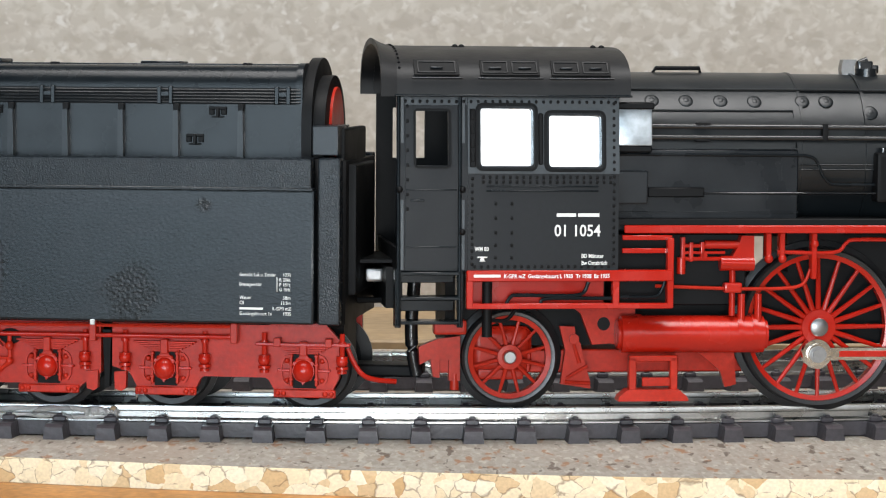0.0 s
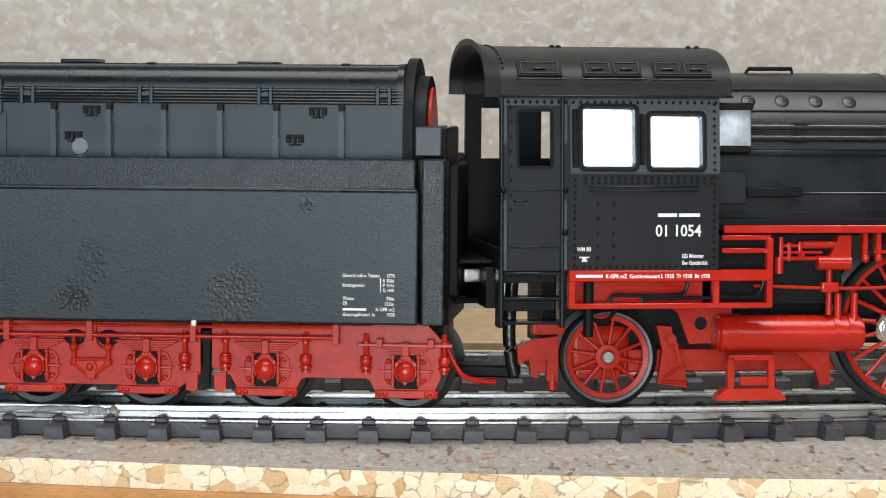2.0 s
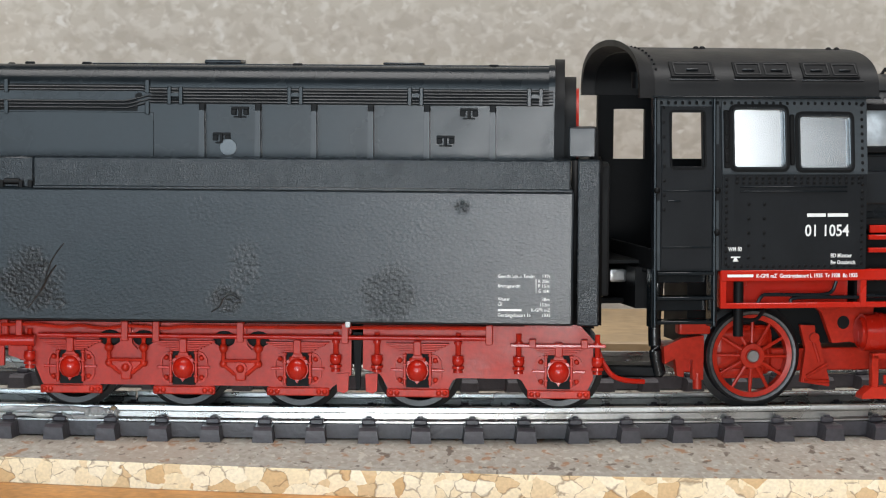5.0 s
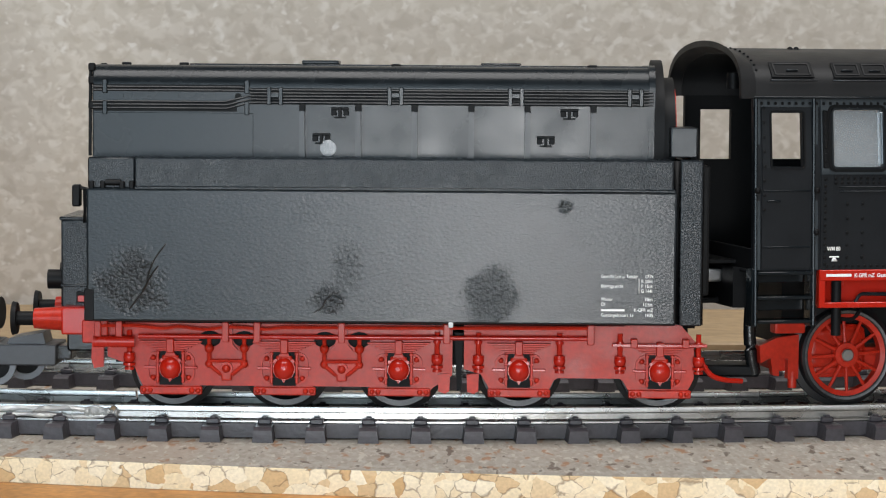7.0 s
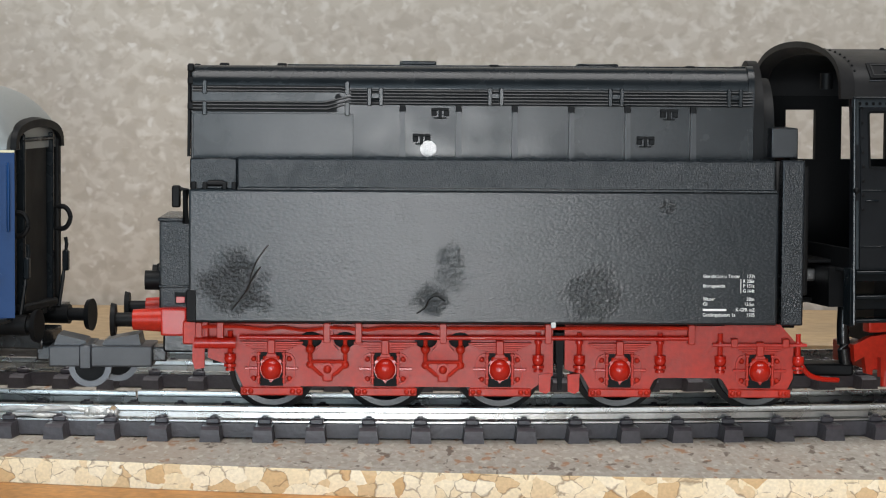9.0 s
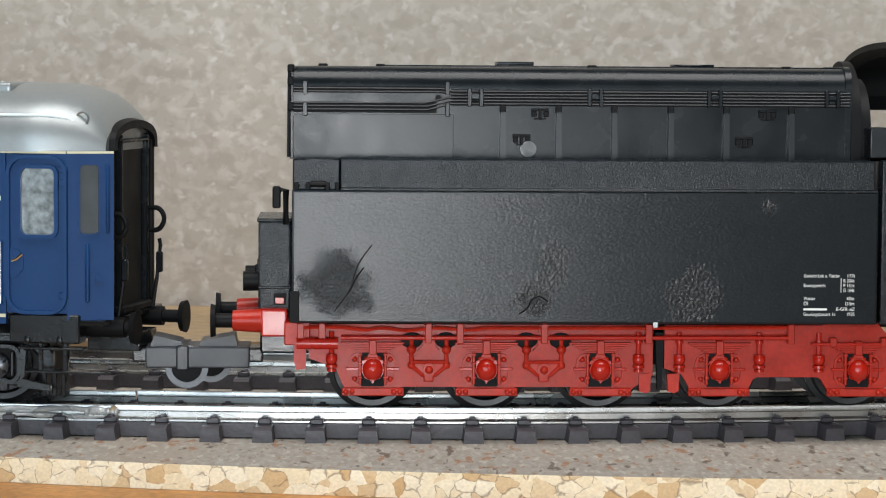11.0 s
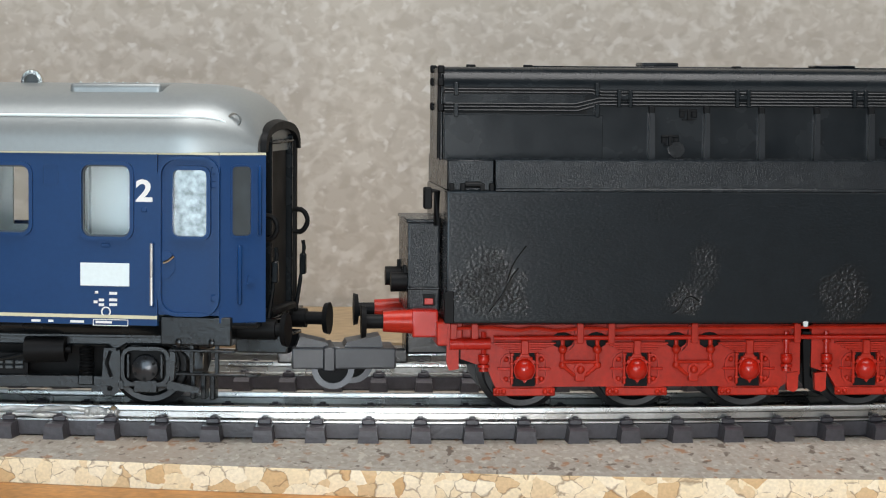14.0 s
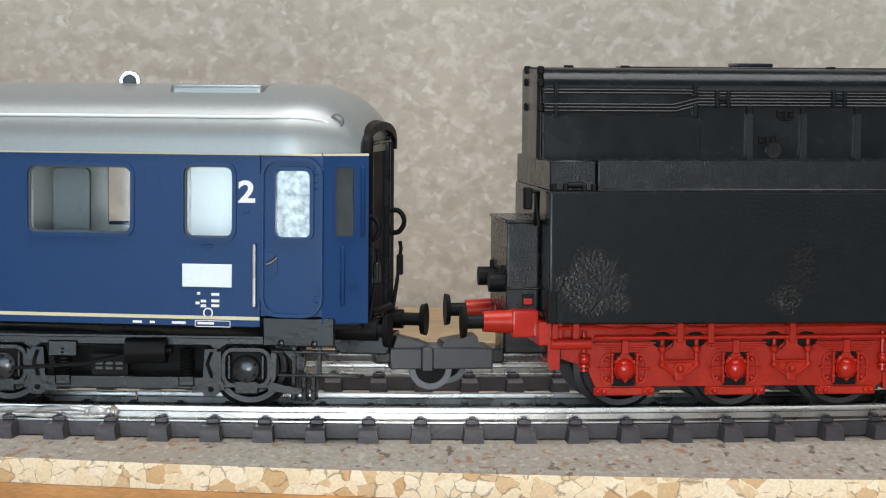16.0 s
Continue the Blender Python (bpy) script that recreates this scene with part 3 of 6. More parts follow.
def tender_body():
    t = tender
    # lower tank: one solid with rounded corners at its front, a step where the upper strip begins
    bm = bmesh.new()
    box(bm, -52.7, 32.4, -17.3, 17.3, 13.1, 32.4, 0.35, 2)
    part("tank_side", bm, STAINED, t, "grained black tank with glossy glue stains")
    part("tank_upper", box(bmesh.new(), -45.7, 31.9, -17.15, 17.15, 32.35, 36.9, 0.25, 2), CAST, t)
    part("tank_ledge", box(bmesh.new(), -45.75, 32.2, -17.45, 17.45, 32.25, 32.75, 0.12), CAST, t, "thin raised strip")
    part("tank_rear_box", box(bmesh.new(), -52.6, -45.8, -16.2, 16.2, 32.3, 36.8, 0.2), CAST, t)
    bm = bmesh.new()
    for x in (-52.0, -50.4, -47.6, -46.2):
        box(bm, x - 0.35, x + 0.35, -17.0, -16.0, 32.3, 33.4, 0.12)
    rod(bm, (-50.0, -16.6, 33.2), (-47.8, -16.6, 33.2), 0.45, 10)
    part("filler_hinge", bm, DARK, t)
    # front pillar and the recess before it
    part("front_recess", box(bmesh.new(), 32.0, 33.2, -14.6, 14.6, 13.4, 36.8), DARK, t)
    for side in (-1, 1):
        part("front_pillar", box(bmesh.new(), 32.9, 36.1, side * 14.2, side * 17.2, 13.1, 37.0, 0.25, 2), CAST, t)
    part("front_wall", box(bmesh.new(), 33.0, 36.5, -14.3, 14.3, 13.0, 36.5), DARK, t)
    part("front_locker", box(bmesh.new(), 31.6, 35.4, -14.5, -4.0, 37.3, 41.6, 0.18, 2), GREY, t)
    part("front_locker_side", box(bmesh.new(), 34.6, 35.9, -11.5, 9, 26.5, 41.2, 0.4, 2), DARK, t)
    part("front_cabinet", box(bmesh.new(), 36.0, 37.6, -11.5, 7.0, 17.0, 36.0, 0.4, 2), DARK, t)
    # upper bunker: straight sides, then a rounded shoulder to a flat lid
    half = []
    for k in range(9):
        a = radians(90 * k / 8)
        half.append((-14.0 + 4.2 - 4.2 * math.cos(a), 47.0 + 3.2 * math.sin(a)))
    ring = [(-14.0, 36.5)] + half + [(-y, z) for y, z in half[::-1]] + [(14.0, 36.5)]
    part("bunker", extrude_x(bmesh.new(), ring, -52.6, 29.3), BLACK, t, "black bunker with rounded shoulders")
    part("bunker_end_rim", extrude_x(bmesh.new(), [(y * 1.03, z + 0.35 if z > 37 else z) for y, z in ring], 28.6, 29.5), BLACK, t)
    arch = [(-13.0, 36.6)] + [(-13.0 * math.cos(radians(a)), 42.0 + 9.4 * math.sin(radians(a))) for a in range(0, 181, 10)] + [(13.0, 36.6)]
    part("front_hood", extrude_x(bmesh.new(), arch, 29.4, 30.9), DARK, t)
    arch2 = [(-11.5, 36.6)] + [(-11.5 * math.cos(radians(a)), 40.6 + 8.2 * math.sin(radians(a))) for a in range(0, 181, 10)] + [(11.5, 36.6)]
    part("front_hood_rim", extrude_x(bmesh.new(), arch2, 30.9, 32.6), DARK, t)
    part("bunker_front_panel", extrude_x(bmesh.new(), [(y * 0.6, 36.6 + (z - 36.6) * 0.86) for y, z in arch2], 32.5, 33.0), RED, t, "red inner panel")
    # lid along the top
    hinge = part("lid_hinge", box(bmesh.new(), -0.7, 0.7, -8.6, -7.6, 50.0, 50.55, 0.12), DARK, t)
    hinge.location = (-48.3 * MM, 0, 0)
    for x in (-39.8, -8.5, 20.5):
        share(hinge, t, x)
    part("bunker_rear_plate", box(bmesh.new(), -52.55, -29.2, -14.16, -13.9, 36.7, 43.2, 0.05), BLACK, t)
    for pts, r in (([(-46.5, -17.32, 14.9), (-45.2, -17.32, 16.6), (-44.0, -17.32, 18.3), (-43.8, -17.32, 19.6), (-43.2, -17.32, 21.4), (-42.4, -17.32, 22.8), (-41.2, -17.32, 24.4)], 0.1), ([(-44.6, -17.32, 17.5), (-43.2, -17.32, 20.0), (-42.3, -17.32, 21.2)], 0.12), ([(-19.8, -17.32, 14.6), (-18.6, -17.32, 15.4), (-18.0, -17.32, 16.6), (-16.9, -17.32, 17.1), (-15.7, -17.32, 16.4)], 0.1)):
        part("glue_drip", pipe(bmesh.new(), smoothline(pts, 5), r, 7), GLOSS_BLACK, t, "glossy dried drip")
    part("lid", box(bmesh.new(), -39.0, 29.0, -8.2, 8.2, 50.0, 50.42, 0.1), BLACK, t)
    part("hatch", box(bmesh.new(), -22.5, -17.0, -6.5, 2.0, 50.4, 51.0, 0.25, 2), BLACK, t)
    part("lid_vent", box(bmesh.new(), 4.0, 10.0, -6.0, 2.0, 50.4, 50.75, 0.15), BLACK, t)
    # pipe bundles under the shoulder
    for x0, x1, z0, z1 in ((-29.6, 29.2, 44.5, 46.9), (-52.6, -30.0, 46.3, 47.3), (-52.6, -31.6, 43.4, 45.0)):
        part("pipe_bed", box(bmesh.new(), x0, x1, -14.12, -13.9, z0, z1), DARK, t)
    for k in range(5):
        z = 44.75 + 0.46 * k
        bm = bmesh.new()
        if k < 2:
            path = [(-52.6, -14.25, z - 0.9 + 0.05 * k), (-33.0, -14.25, z - 0.9 + 0.05 * k), (-29.6, -14.25, z), (29.2, -14.25, z)]
        elif k < 3:
            path = [(-52.6, -14.25, z - 0.85), (-33.4, -14.25, z - 0.85), (-29.8, -14.25, z), (29.2, -14.25, z)]
        else:
            path = [(-52.6, -14.25, z + 0.35), (-31.0, -14.25, z + 0.35), (-29.4, -14.25, z), (29.2, -14.25, z)]
        pipe(bm, path, 0.17, 6)
        part("pipe", bm, BLACK, t)
    clip = None
    for x, z in ((-50.9, 47.0), (-30.1, 47.0), (-50.9, 43.9), (-30.1, 43.9)):
        if clip is None:
            clip = part("pipe_clip", box(bmesh.new(), -0.35, 0.35, -14.55, -14.0, -1.0, 1.0, 0.1), BLACK, t)
            clip.location = (x * MM, 0, z * MM)
        else:
            share(clip, t, x, 0, z)
    bm = bmesh.new()
    for x in (-0.85, 0.85):
        box(bm, x - 0.32, x + 0.32, -14.7, -14.0, -1.5, 1.1, 0.1)
    box(bm, -0.7, 0.7, -14.6, -14.0, -0.4, 0.3, 0.08)
    lug = part("lifting_lug", bm, BLACK, t)
    lug.location = (-26.0 * MM, 0, 45.9 * MM)
    for x in (-8.4, 9.2, 26.6):
        share(lug, t, x, 0, 46.0)
    for k, x in enumerate((-48.6, -40.5)):
        part("rivet_boss", rod(bmesh.new(), (x, -14.0, 45.6), (x, -14.3, 45.6), 0.42, 14), BLACK, t)
    part("drain_hole", rod(bmesh.new(), (-31.4, -14.0, 45.6), (-31.4, -14.25, 45.6), 0.5, 14), DARK, t)
    # ribs
    bm = bmesh.new()
    prism(bm, [(-0.45, 36.9), (0.45, 36.9), (0.36, 43.6), (-0.36, 43.6)], -15.3, -13.9)
    rib = part("rib", bm, GREY, t, "grey upright rib")
    rib.location = (-22.0 * MM, 0, 0)
    for x in (-13.8, -5.6, 2.7, 10.9, 20.5):
        share(rib, t, x, 0, 0)
    notch = part("rib_cap", box(bmesh.new(), -0.45, 0.45, -14.8, -13.9, 43.5, 44.6, 0.1), DARK, t)
    notch.location = (-22.0 * MM, 0, 0)
    for x in (-13.8, -5.6, 2.7, 10.9, 20.5):
        share(notch, t, x, 0, 0)
    # latches
    bm = bmesh.new()
    box(bm, -1.3, 1.3, -14.35, -13.9, 0.35, 0.75, 0.08)
    box(bm, -1.3, -0.5, -14.3, -13.9, -0.45, 0.4, 0.08)
    box(bm, 0.5, 1.3, -14.3, -13.9, -0.45, 0.4, 0.08)
    for x in (-0.9, 0.9):
        rod(bm, (x, -14.0, 0.0), (x, -14.55, 0.0), 0.26, 8)
    box(bm, -0.22, 0.22, -14.6, -13.9, -0.8, 0.7, 0.06)
    box(bm, -0.9, 0.9, -14.25, -13.9, -0.85, -0.6, 0.05)
    latch = part("latch", bm, DARK, t)
    latch.location = (-16.5 * MM, 0, 43.4 * MM)
    for x, z in ((-19.2, 39.6), (17.0, 43.4), (13.6, 39.4)):
        share(latch, t, x, 0, z)
    part("cover_disc", rod(bmesh.new(), (-18.2, -13.9, 38.2), (-18.2, -14.35, 38.2), 1.2, 20), GLOSS_BLACK, t, "glossy round cover")
    # rear end fittings
    bm = bmesh.new()
    for z in (49.8, 47.9, 44.2):
        box(bm, -53.5, -52.5, -13.0, -11.6, z - 0.6, z + 0.6, 0.2)
        box(bm, -53.5, -52.5, 4.0, 5.6, z - 0.6, z + 0.6, 0.2)
    pipe(bm, [(-53.2, -12.3, 50.2), (-53.3, -12.3, 36.8)], 0.25, 6)
    part("rear_fitting", bm, DARK, t)
    part("rear_wall_plate", box(bmesh.new(), -53.1, -52.6, -11, 11, 36.5, 50.0, 0.1), BLACK, t)
    part("rear_box", box(bmesh.new(), -57.7, -52.9, -8.8, 9.0, 14.0, 27.4, 0.35, 2), CAST, t, "black box on the rear wall")
    part("rear_box_lid", box(bmesh.new(), -57.9, -52.8, -8.95, 9.1, 27.2, 27.75, 0.15), CAST, t)
    part("rear_box_flange", box(bmesh.new(), -57.75, -52.9, -9.0, 9.1, 17.4, 17.8, 0.1), CAST, t)
    part("socket_recess", box(bmesh.new(), -55.4, -53.6, -8.95, -8.5, 15.0, 16.7, 0.05), DARK, t)
    part("red_socket", box(bmesh.new(), -55.2, -53.9, -9.02, -8.5, 15.2, 16.1, 0.05), GLOSS_RED, t, "red socket")
    for y in (-6.0, 6.0):
        part("rear_lamp", rod(bmesh.new(), (-60.0, y, 18.3), (-57.6, y, 18.3), 1.45, 20), DARK, t)
        part("lamp_bracket", box(bmesh.new(), -58.2, -57.6, y - 0.4, y + 0.4, 19.5, 20.8, 0.1), DARK, t)
    part("rear_valve", pipe(bmesh.new(), [(-53.6, -11.0, 27.0), (-53.6, -11.0, 32.0), (-54.9, -11.0, 32.0)], 0.5, 8), DARK, t)
    part("valve_box", box(bmesh.new(), -55.6, -54.4, -11.8, -9.8, 29.4, 32.6, 0.2), DARK, t)
    # white print
    rows = (("Gewicht Lok u. Tender", 21.6, 20.0, 5.3), ("Bremsgewicht", 21.6, 18.6, 3.2), ("Wasser", 21.6, 16.7, 1.7), ("Öl", 21.6, 15.95, 0.6), ("Gestängebauart 1a", 21.6, 14.4, 4.7))
    for text, x, z, w in rows:
        lettering(text, x, z, 0.52, -17.32, t, WHITE, width=w, bold=0.0)
    for text, x, z, w in (("177t", 28.0, 20.0, 1.1), ("38m", 27.9, 16.7, 1.1), ("13.5m", 27.7, 15.95, 1.3), ("R 206t", 27.4, 19.3, 1.6), ("P 151t", 27.4, 18.6, 1.6), ("G 164t", 27.4, 17.9, 1.6), ("K-GPR mZ", 26.4, 15.15, 2.7), ("1935", 28.0, 14.4, 1.1)):
        lettering(text, x, z, 0.52, -17.32, t, WHITE, width=w, bold=0.0)
    bm = bmesh.new()
    for x0, x1, z in ((21.6, 25.0, 15.2),):
        box(bm, x0, x1, -17.36, -17.3, z, z + 0.3)
    box(bm, 27.0, 27.1, -17.36, -17.3, 17.8, 19.9)
    part("print_bar", bm, WHITE, t, "small white print")
    part("white_tag", box(bmesh.new(), -0.35, 0.35, -17.7, -17.2, 12.6, 13.4, 0.1), PALE, t, "small white tag")


tender_body()


def narrow_bunker():
    """The bunker is narrower than the tank: draw its sides and their fittings in."""
    done = set()
    for o in tender.children:
        kind = o.name.split(".")[0]
        if kind in ("bunker", "bunker_end_rim", "lid", "hatch", "lid_vent", "lid_hinge", "rear_wall_plate", "rear_fitting"):
            if o.data.name not in done:
                done.add(o.data.name)
                o.data.transform(Matrix.Diagonal((1, 0.74, 1, 1)))
        elif kind in ("pipe_bed", "pipe", "pipe_clip", "lifting_lug", "rivet_boss", "drain_hole", "rib", "rib_cap", "latch", "cover_disc", "bunker_rear_plate"):
            o.location.y += 3.64 * MM
        elif kind in ("front_hood", "front_hood_rim", "bunker_front_panel"):
            o.data.transform(Matrix.Diagonal((1, 0.85, 1, 1)))


narrow_bunker()


def tender_gear():
    t = tender
    F = -13.2   # outer face of the frame plate
    axles = (-40.9, -24.3, -7.6, 9.9, 30.4)
    for lo, hi, group, name in ((-50.2, 0.2, axles[:3], "frame_plate"), (1.9, 35.4, axles[3:], "frame_plate")):
        if hi < 1:
            top = [(lo, 12.6), (hi, 12.6), (hi, 5.2)]
            low = [(-2.6, 3.4), (-3.4, 2.5), (-11.5, 2.5), (-11.9, 3.45), (-20.1, 3.45), (-20.4, 2.5), (-28.2, 2.5), (-28.6, 3.45), (-36.7, 3.45), (-37.0, 2.5), (-44.6, 2.5), (-45.3, 3.9), (-46.3, 6.2), (-50.2, 7.6)]
        else:
            top = [(lo, 12.6), (hi - 2.2, 12.6), (hi, 10.2), (hi, 5.0)]
            low = [(34.9, 4.0), (34.1, 2.5), (26.4, 2.5), (25.8, 3.4), (25.1, 4.6), (24.6, 4.95), (15.6, 4.95), (15.0, 4.6), (14.4, 3.4), (13.9, 2.5), (6.0, 2.5), (5.3, 3.9), (4.4, 5.4), (1.9, 6.2)]
        part(name, prism(bmesh.new(), top + low, F, F + 1.6), RED, t, "red frame plate")
    # things on each axle
    first = {}

    def put(key, make, x, mat=RED, label=""):
        if key not in first:
            first[key] = part(key, make(bmesh.new()), mat, t, label)
            first[key].location = (x * MM, 0, 0)
        else:
            share(first[key], t, x)

    def axlebox(bm):
        box(bm, -1.25, 1.25, F - 1.2, F, 4.7, 8.0, 0.4, 3)
        prism(bm, [(-1.0, 7.6), (-0.5, 8.5), (0.5, 8.5), (1.0, 7.6)], F - 1.1, F)
        return bm

    def cover(bm):
        ball(bm, (0, F - 1.0, 6.1), 1.55, 20, (1, 0.85, 1.05))
        rod(bm, (0, F - 1.2, 6.1), (0, F, 6.1), 1.62, 20)
        prism(bm, [(-0.55, 4.9), (0.55, 4.9), (0.0, 4.1)], F - 1.5, F)
        for x in (-1.25, 1.25):
            rod(bm, (x, F - 1.3, 7.2), (x, F, 7.2), 0.32, 8)
        return bm

    # dark plate that paints the shade round the axle box, nothing is cut
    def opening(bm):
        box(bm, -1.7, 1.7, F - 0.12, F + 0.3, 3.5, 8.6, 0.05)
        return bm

    def guide(bm, s=1):
        outer = [(2.1, 8.5), (2.9, 8.2), (3.4, 7.5), (3.5, 6.8), (3.5, 5.3), (3.4, 4.7), (2.9, 4.0), (2.1, 3.7)]
        inner = [(2.1, 8.15), (2.75, 7.9), (3.1, 7.35), (3.2, 6.7), (3.2, 5.4), (3.1, 4.8), (2.75, 4.3), (2.1, 4.05)]
        for a, b, c, d in zip(outer, outer[1:], inner[1:], inner):
            prism(bm, [(s * x, z) for x, z in (a, b, c, d)], F - 0.5, F)
        box(bm, s * 1.65, s * 2.05, F - 1.05, F, 3.9, 8.6, 0.1)
        for z in (7.5, 4.6):
            ball(bm, (s * 2.6, F - 0.15, z), 0.42, 8)
        for z in (8.3, 7.0, 4.9):
            box(bm, s * 1.55, s * 2.15, F - 1.2, F, z - 0.15, z + 0.15, 0.06)
        return bm

    def guide_far(bm):
        return guide(bm, -1)

    def fins(name, key, half, proud, xs, zs):
        """Small ribs beside an axle, each a piece on one shared mesh."""
        for a in axles:
            for x in xs:
                for z in zs:
                    if key not in first:
                        first[key] = part(name, box(bmesh.new(), -half, half, F - proud, F, -0.19, 0.19, 0.07), GLOSS_RED, t)
                        o = first[key]
                    else:
                        o = share(first[key], t, 0)
                    o.location = ((a + x) * MM, 0, z * MM)

    def tie(bm):
        box(bm, -4.5, 4.6, F - 0.55, F, 2.15, 3.35, 0.15)
        for x in (-3.9, -3.0, 3.1, 4.0):
            ball(bm, (x, F - 0.6, 2.75), 0.42, 8)
        return bm

    def leaf(n):
        def make(bm):
            ln, z = 4.6 - 0.5 * n, 9.95 - 0.26 * n
            box(bm, -ln, ln, F - 1.1 + 0.06 * n, F - 0.1, z - 0.12, z + 0.12, 0.04)
            return bm
        return make

    def buckle(bm):
        box(bm, -0.55, 0.55, F - 1.45, F - 0.1, 8.3, 10.4, 0.12)
        return bm

    def hanger(bm):
        pipe(bm, [(0, F - 0.7, 11.6), (0, F - 0.7, 6.0)], 0.38, 8)
        for z, r in ((10.2, 0.6), (8.1, 0.85), (7.2, 0.75), (6.6, 0.9), (6.0, 0.7)):
            rod(bm, (0, F - 0.7, z - 0.2), (0, F - 0.7, z + 0.2), r, 10)
        ball(bm, (0, F - 0.9, 7.6), 0.9, 10)
        return bm

    def equaliser(bm):
        prism(bm, [(-2.6, 7.3), (2.6, 7.3), (2.7, 6.7), (1.0, 5.0), (-1.0, 5.0), (-2.7, 6.7)], F - 0.9, F)
        box(bm, -0.75, 0.75, F - 1.3, F, 4.3, 6.2, 0.25, 2)
        pipe(bm, [(-2.6, F - 0.9, 6.7), (-1.0, F - 0.9, 5.3), (1.0, F - 0.9, 5.3), (2.6, F - 0.9, 6.7)], 0.3, 8)
        pipe(bm, [(-2.6, F - 0.9, 7.15), (2.6, F - 0.9, 7.15)], 0.24, 8)
        for x in (-2.55, 2.55):
            pipe(bm, [(x, F - 0.7, 10.4), (x, F - 0.7, 6.6)], 0.32, 8)
            ball(bm, (x, F - 0.75, 6.7), 0.6, 8)
            ball(bm, (x, F - 0.75, 9.0), 0.7, 8)
        rod(bm, (0, F - 1.5, 6.1), (0, F, 6.1), 0.95, 14)
        ball(bm, (0, F - 1.5, 6.1), 0.62, 12)
        return bm

    # flat dark blobs on the plate stand in for the shaded gaps
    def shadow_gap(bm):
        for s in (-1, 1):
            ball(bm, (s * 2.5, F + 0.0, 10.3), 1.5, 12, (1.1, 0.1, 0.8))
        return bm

    def strap(bm):
        prism(bm, [(-0.7, 12.6), (0.7, 12.6), (0.9, 9.6), (1.6, 8.8), (-1.6, 8.8), (-0.9, 9.6)], F - 1.0, F)
        return bm

    for a in axles:
        put("axle_box", axlebox, a)
        put("axle_box_cover", cover, a, GLOSS_RED, "glossy red domed cover")
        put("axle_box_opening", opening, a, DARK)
        put("axle_guide", guide, a)
        put("axle_guide_far", guide_far, a)
        put("tie_bar", tie, a)
        put("spring_buckle", buckle, a)
        for n in range(6):
            put("spring_leaf_%s" % "abcdef"[n], leaf(n), a)
    fins("guide_rib", "rib", 0.95, 0.8, (-2.95, 2.95), (6.15,))
    part("spring_leaf", box(bmesh.new(), 23.4, 37.2, F - 1.5, F - 0.1, 9.75, 10.2, 0.08), GLOSS_RED, t)
    for x in (26.6, 34.1):
        part("spring_clip", box(bmesh.new(), x - 0.5, x + 0.5, F - 1.6, F - 0.1, 9.6, 10.9, 0.1), RED, t)
    for o in t.children:
        if o.name.startswith("axle_guide_far"):
            o.name = "axle_guide"
    for n in "abcdef":
        for o in t.children:
            if o.name.startswith("spring_leaf_" + n):
                o.name = "spring_leaf"
    for x in (-46.9, -2.0, 4.0, 15.8, 24.6, 36.0):
        put("spring_hanger", hanger, x, GLOSS_RED)
    for x in (-32.7, -15.9):
        put("equaliser", equaliser, x)
        # dark blobs painted in as gap shade, no hole is cut
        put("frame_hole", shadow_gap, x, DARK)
        put("strap", strap, x)
    part("hanger_plate", prism(bmesh.new(), [(25.4, 12.9), (33.4, 12.9), (36.0, 10.0), (24.6, 10.2)], F + 0.1, F + 1.2), RED, t)
    # long rods along the frame
    for pts, r in (([(-52.0, F - 1.6, 9.95), (-46.0, F - 1.6, 9.95)], 0.85), ([(-45.5, F - 1.4, 10.75), (20.4, F - 1.4, 10.9)], 0.34)):
        part("brake_rod", pipe(bmesh.new(), pts, r, 12), GLOSS_RED, t)
    part("upper_rod", pipe(bmesh.new(), smoothline([(-51.0, F - 1.4, 12.2), (-46, F - 1.4, 12.3), (-42, F - 1.4, 11.9), (-39.5, F - 1.4, 12.2), (-36, F - 1.4, 11.8), (-32, F - 1.4, 12.2), (-27, F - 1.4, 11.9), (-24, F - 1.4, 12.2), (-16, F - 1.4, 12.2), (20, F - 1.4, 12.4)], 4), 0.26, 6), RED, t)
    bracket = part("rod_bracket", box(bmesh.new(), -0.5, 0.5, F - 1.9, F, 10.0, 12.9, 0.1), RED, t)
    bracket.location = (-51.4 * MM, 0, 0)
    for x in (-48.3, -32.8, -28.2, -15.9, -0.6, 20.3):
        share(bracket, t, x)
    # inside: brake pull and the drive between the frames
    part("brake_lever", prism(bmesh.new(), [(0.5, 11.5), (1.8, 11.5), (1.5, 3.2), (0.9, 3.0)], F - 0.3, F + 1.0), DARK, t)
    bm = bmesh.new()
    for x in (-1.0, 3.2):
        prism(bm, [(x - 0.9, 5.4), (x + 0.9, 5.6), (x + 0.8, 3.0), (x + 0.2, 2.6), (x - 0.8, 2.9)], F - 0.6, F + 0.6)
    part("brake_block", bm, RED, t)
    part("inner_frame", box(bmesh.new(), -50, 35, -6.0, 6.0, 6.0, 12.8), DARK, t)
    part("bottom_plate", box(bmesh.new(), -50.5, 35.5, -13.0, 13.0, 12.4, 13.2), DARK, t)
    part("far_frame_plate", box(bmesh.new(), -49, 35, 11.6, 13.0, 4.6, 12.6), RED, t)
    # buffer beam and buffers
    part("buffer_beam", box(bmesh.new(), -53.8, -50.0, -14.2, 14.2, 9.6, 13.0, 0.2), RED, t)
